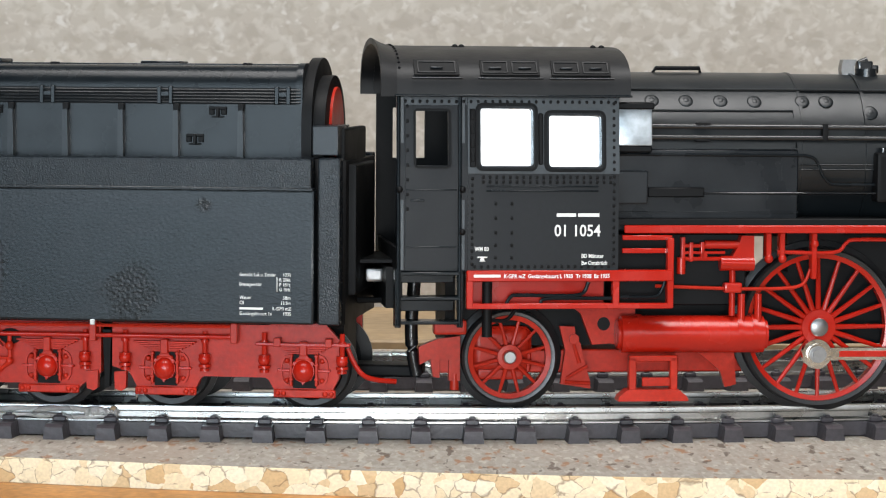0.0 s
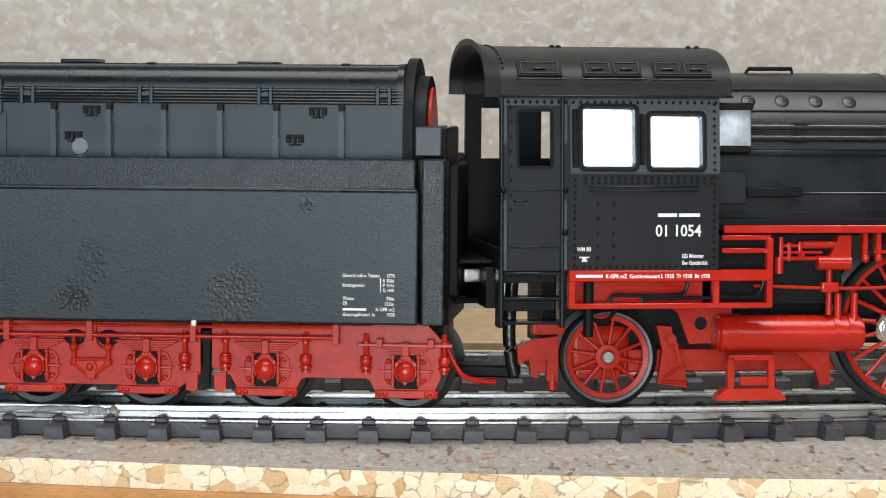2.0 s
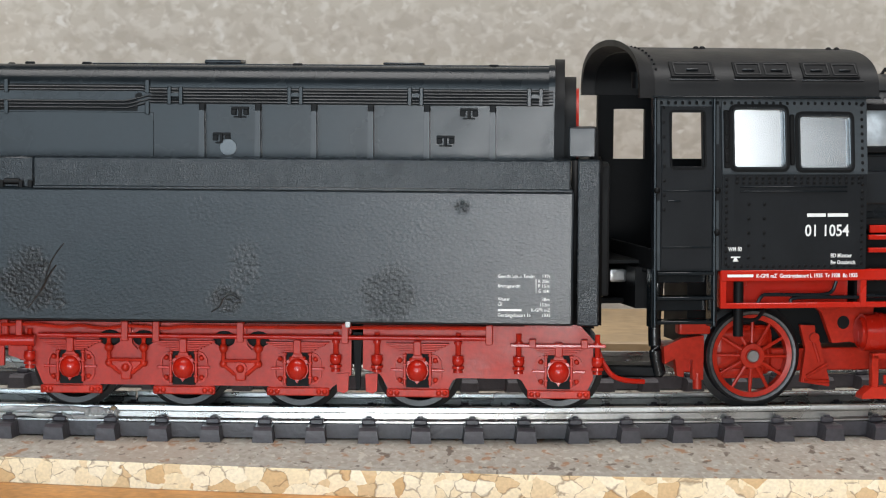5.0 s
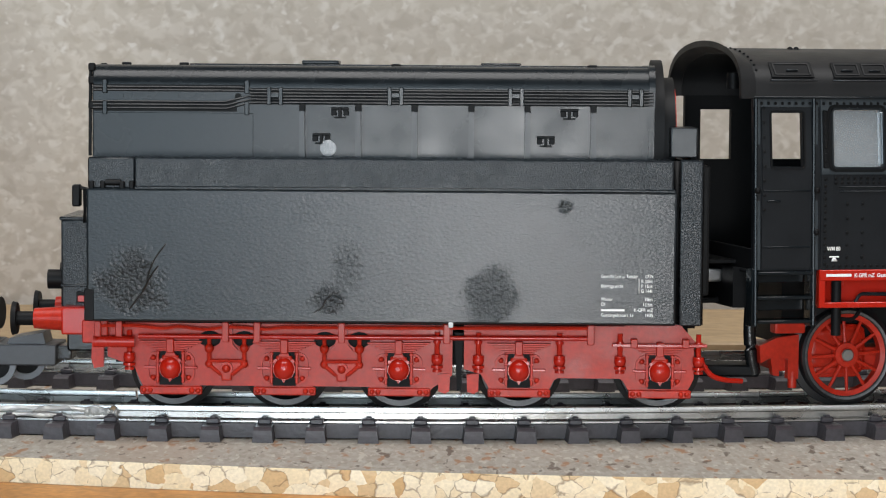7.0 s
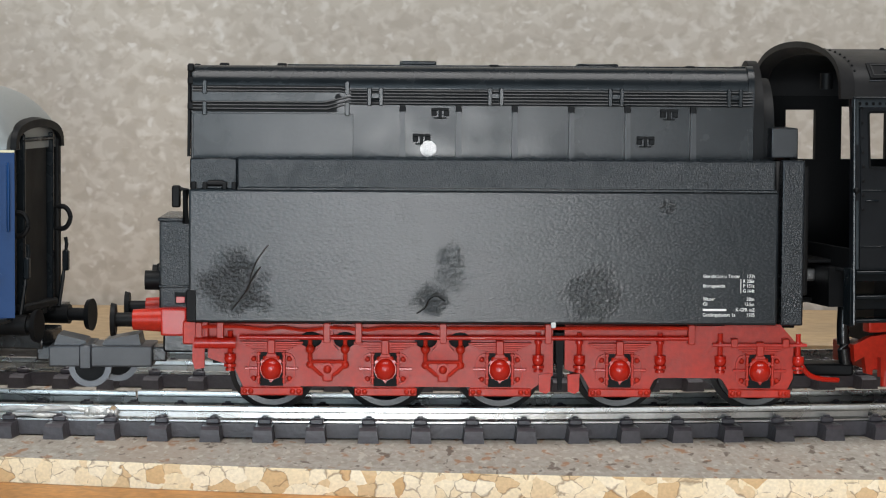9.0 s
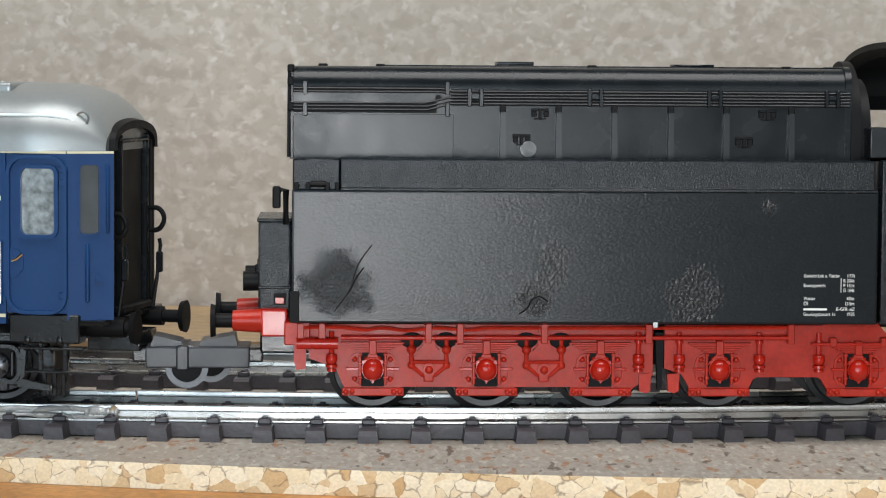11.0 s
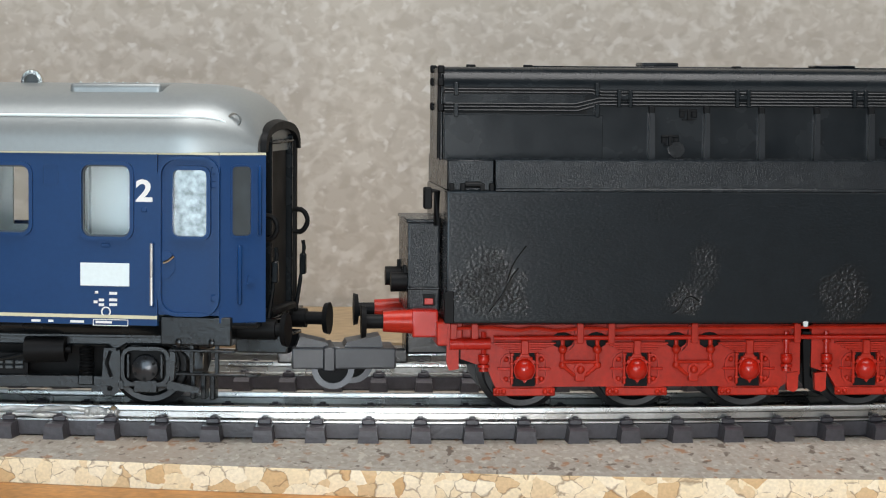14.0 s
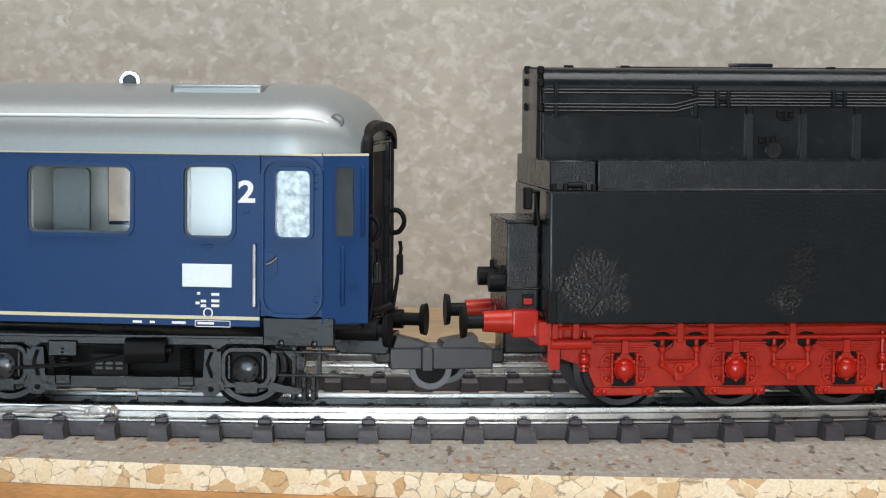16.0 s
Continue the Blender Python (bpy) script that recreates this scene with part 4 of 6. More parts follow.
    for y in (-10.05, 10.05):
        part("buffer_foot", box(bmesh.new(), -57.2, -53.4, y - 2.0, y + 2.0, 10.6, 14.6, 0.3, 2), GLOSS_RED, t)
        part("buffer_housing", rod(bmesh.new(), (-61.4, y, 12.8), (-56.8, y, 12.8), 1.5, 24, 1.8), RED, t)
        part("buffer_stem", rod(bmesh.new(), (-64.2, y, 12.8), (-61.3, y, 12.8), 1.05, 16), DARK, t)
        part("buffer_head", rod(bmesh.new(), (-64.6, y, 12.8), (-63.9, y, 12.8), 2.5, 28, 2.3), DARK, t)
    part("beam_step", prism(bmesh.new(), [(-52.2, 13), (-50.6, 13), (-50.6, 6.2), (-52.0, 6.0), (-52.4, 7.4)], -14.4, -13.6), RED, t)
    part("corner_post", box(bmesh.new(), -53.0, -51.6, -17.4, -16.4, 13.2, 17.8, 0.1), DARK, t)
    part("coupler_pocket", box(bmesh.new(), -57.5, -50.0, -4.5, 4.5, 7.4, 11.0, 0.3), UNDER, t)
    # each axle slides sideways to follow the bend
    for a, slide in zip(axles, (-0.2, -0.4, -0.2, 0.6, 2.5)):
        for y, turn in ((-9.9 + slide, 0), (9.9 + slide, 180)):
            w = solid_wheel(t, a, 5.85, 5.75, y)
            if turn:
                w.rotation_euler = (0, 0, radians(180))
            else:
                WHEELS.append((w, 5.75, 0.0))
    # pipes at the front
    part("red_hose", pipe(bmesh.new(), smoothline([(36.0, -9, 9.0), (36.8, -9, 7.2), (38.2, -9, 5.2), (40.2, -8.5, 4.4), (43.0, -7.5, 4.1)], 5), 0.38, 8), GLOSS_RED, t, "red hose")
    part("drawbar", box(bmesh.new(), 34, 46, -3.0, 3.0, 4.2, 6.0, 0.3), DARK, t)


tender_gear()

# ---------------------------------------------------------------- locomotive
loco = tagged(new("steam_locomotive"), "black model steam locomotive with red wheels and frame", "locomotive")


def loco_cab():
    p = loco
    Y = -17.3
    wins = [(-18.2, -10.4, 36.0, 44.3), (-8.0, -0.2, 35.9, 43.3)]
    part("cab_side", wall_with_holes(bmesh.new(), -20.0, 2.5, 20.9, 46.0, Y, Y + 1.0, wins), CAB, p)
    # the band's lighter colour paints the sheen of the inclined upper side
    part("cab_front_strip", wall_with_holes(bmesh.new(), -20.05, 2.55, 34.9, 46.02, Y - 0.12, Y, [(-18.7, -9.9, 35.5, 44.8), (-8.5, 0.3, 35.4, 43.8)]), BAND, p, "riveted window surround, coloured lighter for its sheen")
    part("door_header", box(bmesh.new(), -30.5, -20.1, Y + 0.1, Y + 0.9, 44.7, 46.0), BAND, p)
    part("door_side", wall_with_holes(bmesh.new(), -30.5, -20.0, 20.9, 46.0, Y + 0.25, Y + 1.2, [(-27.7, -22.9, 36.0, 43.8)]), CAB, p)
    part("far_side", wall_with_holes(bmesh.new(), -30.5, 2.5, 20.9, 46.0, 16.3, 17.3, wins + [(-27.9, -22.7, 36.0, 43.8)]), DARK, p)
    part("cab_door", wall_with_holes(bmesh.new(), -29.3, -21.6, 21.2, 44.6, Y - 0.05, Y + 0.3, [(-27.8, -22.8, 35.9, 43.9)]), CAB, p, "black cab door with a window opening")
    part("door_window_rim", rim(bmesh.new(), -27.8, -22.8, 35.9, 43.9, 0.4, 0.3, Y - 0.2, Y + 0.6), DARK, p)
    bm = bmesh.new()
    for z in (32.4, 24.2):
        box(bm, -29.2, -21.7, Y - 0.12, Y, z, z + 0.25, 0.05)
    box(bm, -28.6, -26.5, Y - 0.3, Y, 30.9, 31.2, 0.08)
    part("door_seam", bm, BLACK, p)
    for x in (-29.75, -20.7):
        part("door_stile", box(bmesh.new(), x - 0.3, x + 0.3, Y - 0.15, Y + 0.4, 21.0, 45.9, 0.08), BAND, p)
    for x in (-30.3, -21.2):
        part("handrail", pipe(bmesh.new(), [(x, Y - 0.55, 13.0), (x, Y - 0.55, 46.0)], 0.26, 8), BLACK, p)
    for x, z in ((-30.2, 32.6), (-20.9, 32.6), (-20.9, 26.5)):
        part("rail_clip", ball(bmesh.new(), (x, Y - 0.5, z), 0.5, 8), DARK, p)
    # panes and their frames
    for i, (x0, x1, z0, z1) in enumerate(wins):
        part("window_rim", rim(bmesh.new(), x0, x1, z0, z1, 0.5, 0.3, Y - 0.45, Y + 0.3), BLACK, p)
        part("window_rim", rim(bmesh.new(), x0 - 0.3, x1 + 0.3, z0 - 0.3, z1 + 0.3, 0.6, 0.45, Y - 0.25, Y + 0.3), DARK, p)
        pane = part("window_pane", box(bmesh.new(), x0 - 0.1, x1 + 0.1, Y + 0.25, Y + 0.55, z0 - 0.1, z1 + 0.1), PANE, p, "clear pane that mirrors the daylight", False)
        mid = 0.975 * (x0 + x1) / 2 * MM
        for v in pane.data.vertices:       # the panes sit slightly askew in their frames
            v.co.y += (v.co.x - mid) * 0.052
        pane.visible_shadow = False
    bm = bmesh.new()
    for k in range(4):
        box(bm, -19.7 + 0.0, -19.1, Y - 0.45, Y, 36.6 + 2 * k, 38.0 + 2 * k, 0.12)
    box(bm, -9.6, -8.9, Y - 0.5, Y, 36.2, 43.6, 0.15)
    box(bm, -19.8, -18.9, Y - 0.35, Y, 35.8, 44.2, 0.1)
    part("window_runner", bm, DARK, p)
    # rivets
    bm = bmesh.new()
    spots = [(-29.3 + 1.08 * k, 45.2) for k in range(30)] + [(1.75, 45.0 - 1.05 * k) for k in range(23)] + [(-19.4, 34.2 - 0.95 * k) for k in range(14)]
    spots += [(-17.8 + 1.0 * k, 34.4) for k in range(20)] + [(-17.8 + 1.0 * k, 33.7) for k in range(20)] + [(-19.0 + 1.0 * k, 21.5) for k in range(21)]
    spots += [(x, z) for x in (-15.9, -13.5) for z in (30.6, 28.5, 26.4, 24.6, 22.8)]
    spots += [(-29.0, 44.5 - 2.1 * k) for k in range(8)]
    for x, z in spots:
        ball(bm, (x, Y - 0.13, z), 0.27, 6, (1, 0.5, 1))
    part("rivets", bm, DARK, p, "", True)["kind"] = "stuff"
    bm = bmesh.new()
    for z in (32.3, 32.95):
        box(bm, -17.3, -0.6, Y - 0.25, Y, z, z + 0.22, 0.06)
    part("rain_strip", bm, BLACK, p)
    # roof
    def arch(hw, z0, rise, n=24, t=0.0):
        return [(-hw * math.cos(math.pi * k / n), z0 + rise * math.sin(math.pi * k / n) ** 0.62) for k in range(n + 1)]
    outer, inner = arch(17.6, 45.9, 7.4), arch(16.6, 45.9, 6.6)
    part("cab_roof", extrude_x(bmesh.new(), outer + inner[::-1], -31.0, 4.2), ROOF, p, "rounded black cab roof")
    rings = []
    for x, hw, rise in ((-33.0, 17.9, 8.5), (-31.9, 17.8, 7.9), (-30.6, 17.62, 7.45)):
        rings.append((x, arch(hw, 45.9, rise) + arch(hw - 0.9, 45.9, rise - 0.9)[::-1]))
    part("roof_visor", loft_x(bmesh.new(), rings), ROOF, p, "flared rear edge of the roof")
    bm = bmesh.new()
    for k in range(3, 22):
        a = math.pi * k / 24
        ball(bm, (-30.2, -17.6 * math.cos(a), 45.9 + 7.45 * math.sin(a) ** 0.62), 0.22, 6)
    part("visor_rivets", bm, DARK, p)
    part("gutter", box(bmesh.new(), -31.0, 4.4, -17.8, -17.3, 45.9, 46.25, 0.1), BLACK, p)
    part("far_gutter", box(bmesh.new(), -31.0, 4.4, 17.3, 17.8, 45.9, 46.25, 0.1), BLACK, p)
    # roof hatches on the shoulder
    for x0, x1, n in ((-28.0, -21.5, 1), (-18.2, -9.6, 2), (-7.6, 1.0, 2)):
        h = new("roof_hatch")
        h.parent = p
        h.matrix_basis = pose((x0 + x1) / 2 * LOCO_FIT * MM, -16.35 * MM, 50.05 * MM, 46, 0, 0)
        w = (x1 - x0) / 2
        part("hatch_plate", box(bmesh.new(), -w, w, -1.5, 1.5, -0.1, 0.1, 0.04), DARK, h)
        for k in range(n):
            c = 0 if n == 1 else (-w / 2 + w * k)
            f = w / n * 0.82
            bm = bmesh.new()
            for a in (-1, 1):
                box(bm, c - f, c + f, a * 1.05 - 0.12, a * 1.05 + 0.12, 0.05, 0.24, 0.04)
                box(bm, c + a * f - 0.12, c + a * f + 0.12, -1.1, 1.1, 0.05, 0.24, 0.04)
            part("hatch_flap", bm, ROOF, h)
            part("hatch_slot", box(bmesh.new(), c - 0.9, c + 0.9, -0.4, -0.15, 0.1, 0.42, 0.08), GREY, h)
        part("hatch_ledge", box(bmesh.new(), -w - 0.4, w + 0.4, -2.25, -2.05, -0.1, 0.2, 0.05), GREY, h)
    bm = bmesh.new()
    for x in (-20.6, -19.6, 0.6, 1.9):
        ball(bm, (x, -4.5, 53.0), 0.55, 8)
    part("roof_eye", bm, DARK, p)
    # inside and front
    part("roof_front", prism_x(arch(17.3, 45.9, 7.2), 2.4, 4.1), ROOF, p)
    part("cab_floor", box(bmesh.new(), -30.5, 2.5, -16.2, 16.2, 20.4, 21.0), DARK, p)
    part("cab_front_wall", box(bmesh.new(), 1.6, 2.45, -16.3, 16.3, 21.0, 46.2), DARK, p)
    part("backhead", box(bmesh.new(), -7.0, 1.6, -9.0, 9.0, 21.0, 42.0, 1.0, 2), DARK, p)
    part("cab_rear_screen", wall_with_holes(bmesh.new(), -30.4, -29.8, 21.0, 24.0, -16.0, 16.0, []), DARK, p)
    part("cab_lamp", rod(bmesh.new(), (-29.5, -4, 47.2), (-29.5, -4, 49.6), 1.0, 14), DARK, p)
    # steps below the door
    for x in (-30.3, -21.1):
        part("step_side", box(bmesh.new(), x - 0.45, x + 0.45, Y - 0.1, Y + 2.6, 12.7, 21.2, 0.1), BLACK, p)
    for z in (20.3, 16.7, 13.2):
        part("step", box(bmesh.new(), -30.0, -21.3, Y - 0.7, Y + 3.0, z, z + 0.5, 0.1), BLACK, p)
    for z, h in ((19.0, 1.3), (14.9, 1.6)):
        part("step_back", box(bmesh.new(), -29.9, -21.4, Y + 2.3, Y + 2.9, z, z + h, 0.1), BLACK, p)
    # lettering
    lettering("01 1054", -7.1, 25.9, 1.72, Y - 0.03, p, WHITE, width=6.9, label="white running number", bold=0.03)
    lettering("WM 80", -19.0, 23.75, 0.62, Y - 0.03, p, WHITE, width=2.1)
    lettering("BD Münster", -3.0, 22.75, 0.6, Y - 0.03, p, WHITE, width=3.3)
    lettering("Bw Osnabrück", -3.0, 21.75, 0.6, Y - 0.03, p, WHITE, width=3.9)
    bm = bmesh.new()
    for x0, x1 in ((-6.8, -3.9), (-3.6, -0.4)):
        box(bm, x0, x1, Y - 0.05, Y, 28.7, 29.2, 0.0)
    box(bm, -18.6, -17.1, Y - 0.05, Y, 22.75, 22.95)
    prism(bm, [(-18.05, 22.75), (-17.65, 22.75), (-17.35, 22.2), (-18.3, 22.2)], Y - 0.05, Y)
    part("print_bar", bm, WHITE, p, "small white print")


def pane_material():
    """A lightly frosted pane: clear plastic with a mirror-like face."""
    mat = bpy.data.materials.new("shiny_pane")
    mat.use_nodes = True
    b = mat.node_tree.nodes["Principled BSDF"]
    b.inputs["Base Color"].default_value = (0.85, 0.88, 0.9, 1)
    b.inputs["Transmission Weight"].default_value = 0.35
    b.inputs["Metallic"].default_value = 0.7
    b.inputs["Roughness"].default_value = 0.12
    return mat


PANE = pane_material()
SHIELD = material("hazy_shield", (0.42, 0.46, 0.49), 0.22, 0.5, vary=0.3, grain=700, bump=0.25)
loco_cab()


def loco_boiler():
    p = loco
    bm = bmesh.new()
    rod(bm, (2.4, 0, 37.2), (33.2, 0, 37.2), 12.4, 96)
    part("firebox_wrapper", bm, BOILER, p)
    part("boiler_barrel", rod(bmesh.new(), (33.2, 0, 37.2), (118, 0, 37.2), 12.25, 96), BOILER, p)
    part("smokebox", rod(bmesh.new(), (118, 0, 37.2), (134, 0, 37.2), 12.7, 48), DARK, p)
    part("firebox_side", box(bmesh.new(), 2.5, 32.2, -13.0, 13.0, 26.4, 38.4, 0.25), GREY, p, "flat grey firebox side")
    part("firebox_flange", box(bmesh.new(), 2.5, 32.2, -13.15, 13.15, 29.0, 29.25, 0.05), GREY, p)
    part("under_boiler", box(bmesh.new(), 32, 120, -8.0, 8.0, 20.0, 30.0), DARK, p)
    for x in (33.2, 43.6):
        part("boiler_band", lathe_x(x, 0.45, 12.5), BOILER, p)
    plug = None
    for x, z in ((9.3, 45.4), (14.8, 45.4), (20.4, 45.4), (25.9, 45.3), (33.7, 45.4), (37.6, 45.4), (44.6, 43.8)):
        a = math.asin((z - 37.2) / 12.45)
        y = -12.45 * math.cos(a)
        bm = bmesh.new()
        ball(bm, (0, 0, 0), 1.15, 20, (1, 0.2, 1))
        ball(bm, (0, -0.16, 0), 0.5, 14, (1, 0.25, 1))
        o = part("washout_plug", bm, BOILER, p) if plug is None else share(plug, p)
        plug = plug or o
        o.matrix_basis = pose((loco_x(x) - 0.1) * MM, (y + 0.12) * MM, z * MM, -math.degrees(a), 0, 0)
    part("plug_strip", pipe(bmesh.new(), [(2.6, -9.6, 45.1), (5.6, -7.7, 47.05), (60.0, -7.7, 47.05)], 0.2, 8), BOILER, p)
    part("lower_strip", pipe(bmesh.new(), [(8.5, -10.45, 44.0), (32.8, -10.45, 44.0), (33.0, -12.35, 38.6)], 0.17, 8), BOILER, p)
    for z in (41.7, 40.1):
        part("boiler_pipe", pipe(bmesh.new(), [(8.6, -13.1, z), (60, -13.1, z - 0.1)], 0.42, 10), GLOSS_BLACK, p)
    part("pipe_clip", box(bmesh.new(), 36.6, 37.5, -13.7, -12.2, 39.6, 42.2, 0.2, 2), DARK, p)
    for z in (42.1, 39.7):
        part("pipe_clip", box(bmesh.new(), 16.2, 18.6, -13.5, -12.2, z - 0.2, z + 0.2, 0.1), DARK, p)
    part("seam_pipe", pipe(bmesh.new(), [(3, -13.2, 37.6), (34.0, -13.2, 37.5)] + smoothline([(34.0, -13.2, 37.5), (35.6, -13.15, 36.9), (36.8, -13.1, 34.6), (38.0, -13.05, 33.4), (40.0, -13.0, 33.2)], 5)[1:] + [(60, -13.0, 33.2)], 0.22, 8), BLACK, p)
    part("inspection_plate", rim(bmesh.new(), 27.6, 30.2, 32.6, 36.2, 0.1, 0.12, -13.1, -12.9), GREY, p)
    for z in (36.1, 35.4):
        part("barrel_seam", pipe(bmesh.new(), [(33.4, -12.45, z), (60, -12.45, z)], 0.14, 6), BOILER, p)
    part("reversing_rod", box(bmesh.new(), 17.2, 46.0, -14.0, -13.6, 31.8, 32.15, 0.12), GLOSS_BLACK, p, "thin glossy rod")
    part("rod_sleeve", box(bmesh.new(), 8.4, 17.4, -14.1, -13.0, 31.4, 32.8, 0.15), DARK, p)
    part("front_window", box(bmesh.new(), 3.0, 8.9, -15.2, -11.5, 38.9, 44.3, 0.3, 2), SHIELD, p, "shiny clear sun shield")
    part("front_window_frame", box(bmesh.new(), 2.6, 9.2, -15.0, -11.0, 44.2, 45.2, 0.2), DARK, p)
    part("front_window_sill", box(bmesh.new(), 2.6, 8.9, -14.8, -11.0, 37.9, 38.9, 0.2), DARK, p)
    part("side_box", box(bmesh.new(), 2.6, 8.4, -14.6, -11.0, 30.4, 35.2, 0.25, 2), GREY, p)
    part("top_rail", pipe(bmesh.new(), [(11.0, -1, 49.4), (11.5, -1, 50.2), (18.7, -1, 50.2), (18.8, -1, 49.4)], 0.32, 8), DARK, p)
    part("safety_valve", prism(bmesh.new(), [(42.4, 49.3), (44.6, 49.3), (44.4, 50.6), (44.9, 51.7), (42.6, 51.7), (42.3, 50.4)], -1.2, 0.8), material_axle, p, "bright safety valve")
    bm = bmesh.new()
    rod(bm, (46.4, -1.2, 48.8), (46.4, -1.2, 50.3), 1.75, 18)
    box(bm, 44.9, 47.3, -2.2, 0.4, 50.0, 51.5, 0.3, 2)
    box(bm, 46.8, 48.4, -1.8, 0.0, 49.6, 50.9, 0.3, 2)
    rod(bm, (45.2, -1.0, 51.2), (46.6, -1.0, 51.7), 0.45, 10)
    part("valve_body", bm, GLOSS_BLACK, p)
    part("pump_cap", box(bmesh.new(), 45.3, 49.0, -14.5, -11, 30.6, 38.0, 0.6, 2), DARK, p)
    part("pump_knob", rod(bmesh.new(), (46.6, -13.0, 37.8), (46.6, -13.0, 38.7), 0.7, 12), GLOSS_BLACK, p)
    # running board
    part("running_board", box(bmesh.new(), 2.6, 120, -15.2, 15.2, 27.35, 28.3, 0.1), DARK, p)
    part("board_edge", box(bmesh.new(), 3.8, 120, -15.6, -15.0, 26.2, 27.35, 0.12), GLOSS_RED, p, "red edge of the running board")


def lathe_x(x, wide, r):
    bm = bmesh.new()
    rod(bm, (x - wide / 2, 0, 37.2), (x + wide / 2, 0, 37.2), r, 64)
    return bm


loco_boiler()


def loco_gear():
    p = loco
    # red frame below the cab
    part("cab_beam", box(bmesh.new(), -20.1, 11.2, -17.45, -15.6, 19.35, 20.95, 0.12), GLOSS_RED, p, "red beam with white print")
    part("print_bar", box(bmesh.new(), -19.1, -15.1, -17.5, -17.4, 19.95, 20.35), WHITE, p, "small white print")
    lettering("K-GPR mZ", -14.6, 19.85, 0.58, -17.47, p, WHITE, width=3.2)
    lettering("Gestängebauart L 1935  Tr 1938  Bc 1935", -11.0, 19.85, 0.58, -17.47, p, WHITE, width=12.2)
    part("cab_lower_beam", box(bmesh.new(), -20.1, 11.2, -17.3, -15.9, 15.35, 16.15, 0.1), GLOSS_RED, p)
    for x in (-19.6, 2.3, 10.9):
        part("beam_post", box(bmesh.new(), x - 0.55, x + 0.45, -17.35, -15.8, 15.4, 20.8 if x < 8 else 25.6, 0.1), GLOSS_RED, p)
    for z in (23.7, 25.6):
        part("frame_rail", box(bmesh.new(), 3.4, 11.3, -16.2, -15.6, z - 0.35, z + 0.35, 0.08), GLOSS_RED, p)
    part("ash_pan", box(bmesh.new(), -19.0, 1.6, -13.8, -12.8, 15.8, 19.6), GLOSS_RED, p)
    part("ash_pan_side", box(bmesh.new(), 2.5, 24.0, -12.6, 12.0, 15.4, 26.0, 0.2), DARK, p)
    for pts in ([(-14.2, -16.6, 15.9), (-13.4, -16.6, 17.1), (-12.0, -16.6, 17.3), (-5.0, -16.6, 17.2), (-2.6, -16.6, 17.6), (-1.8, -16.6, 19.2)], [(-9.0, -16.6, 16.0), (-7.8, -16.6, 16.8), (2.0, -16.6, 16.8)], [(3.0, -16.4, 17.0), (8.4, -16.4, 17.0), (9.8, -16.4, 18.2), (10.2, -16.4, 20.0)]):
        part("pipe", pipe(bmesh.new(), smoothline(pts, 4), 0.28, 8), BLACK, p)
    part("sand_box", rod(bmesh.new(), (-16.9, -16.0, 11.2), (-16.9, -16.0, 19.2), 0.75, 14), DARK, p)
    part("sand_pipe", pipe(bmesh.new(), smoothline([(-16.4, -15.6, 13.6), (-14.0, -15.6, 13.6), (-12.4, -15.0, 15.2)], 4), 0.3, 8), DARK, p)
    # frame, bracket and trailing truck
    part("bracket", prism(bmesh.new(), [(-2.6, 15.6), (8.0, 15.6), (8.0, 9.0), (6.0, 9.0), (4.0, 9.6), (1.2, 9.4), (-0.6, 14.0)], -10.2, -8.8), RED, p)
    part("bracket_hole", rod(bmesh.new(), (2.9, -10.3, 12.5), (2.9, -9.0, 12.5), 1.0, 20), DARK, p)
    part("main_frame", box(bmesh.new(), -22, 120, -6.4, 6.4, 9.0, 20.0), DARK, p)
    part("truck_frame", box(bmesh.new(), -23.0, 27.0, -7.2, 7.2, 5.0, 8.4, 0.2), RED, p)
    part("truck_axle_guard", box(bmesh.new(), -16.8, -7.4, -7.6, -6.4, 4.6, 12.0, 1.6, 3), RED, p)
    part("truck_axle_rib", box(bmesh.new(), -15.6, -8.6, -7.9, -7.0, 4.0, 5.6, 0.4, 2), RED, p)
    part("brake_hanger", prism(bmesh.new(), [(-3.6, 12.1), (-1.3, 12.0), (-1.1, 10.5), (-0.35, 9.5), (0.2, 7.0), (1.2, 3.8), (1.2, 2.8), (-3.4, 3.5), (-2.7, 8.5)], -9.4, -8.4), RED, p)
    for a, b in (((-1.6, 9.6), (-0.6, 6.6)), ((-2.6, 4.4), (0.6, 6.2)), ((-2.9, 3.8), (1.0, 3.6))):
        part("hanger_rib", pipe(bmesh.new(), [(a[0], -9.5, a[1]), (b[0], -9.5, b[1])], 0.28, 8), RED, p)
    part("hanger_bolt", rod(bmesh.new(), (-1.5, -9.9, 10.2), (-1.5, -9.0, 10.2), 0.75, 16), RED, p)
    part("truck_arm", prism(bmesh.new(), [(-24.8, 9.0), (-22.0, 10.2), (-18.5, 10.6), (-18.5, 4.0), (-20.2, 4.0), (-20.2, 7.0), (-21.6, 7.2), (-21.6, 4.4), (-22.6, 4.6), (-23.0, 7.2), (-24.6, 6.4)], -8.6, -7.2), RED, p)
    part("truck_spring", box(bmesh.new(), -22.5, -17.5, -9.0, -6.5, 10.8, 13.0, 0.4, 2), RED, p)
    part("truck_block", rod(bmesh.new(), (-19.3, -8.0, 2.6), (-19.3, -8.0, 5.0), 0.7, 10), RED, p)
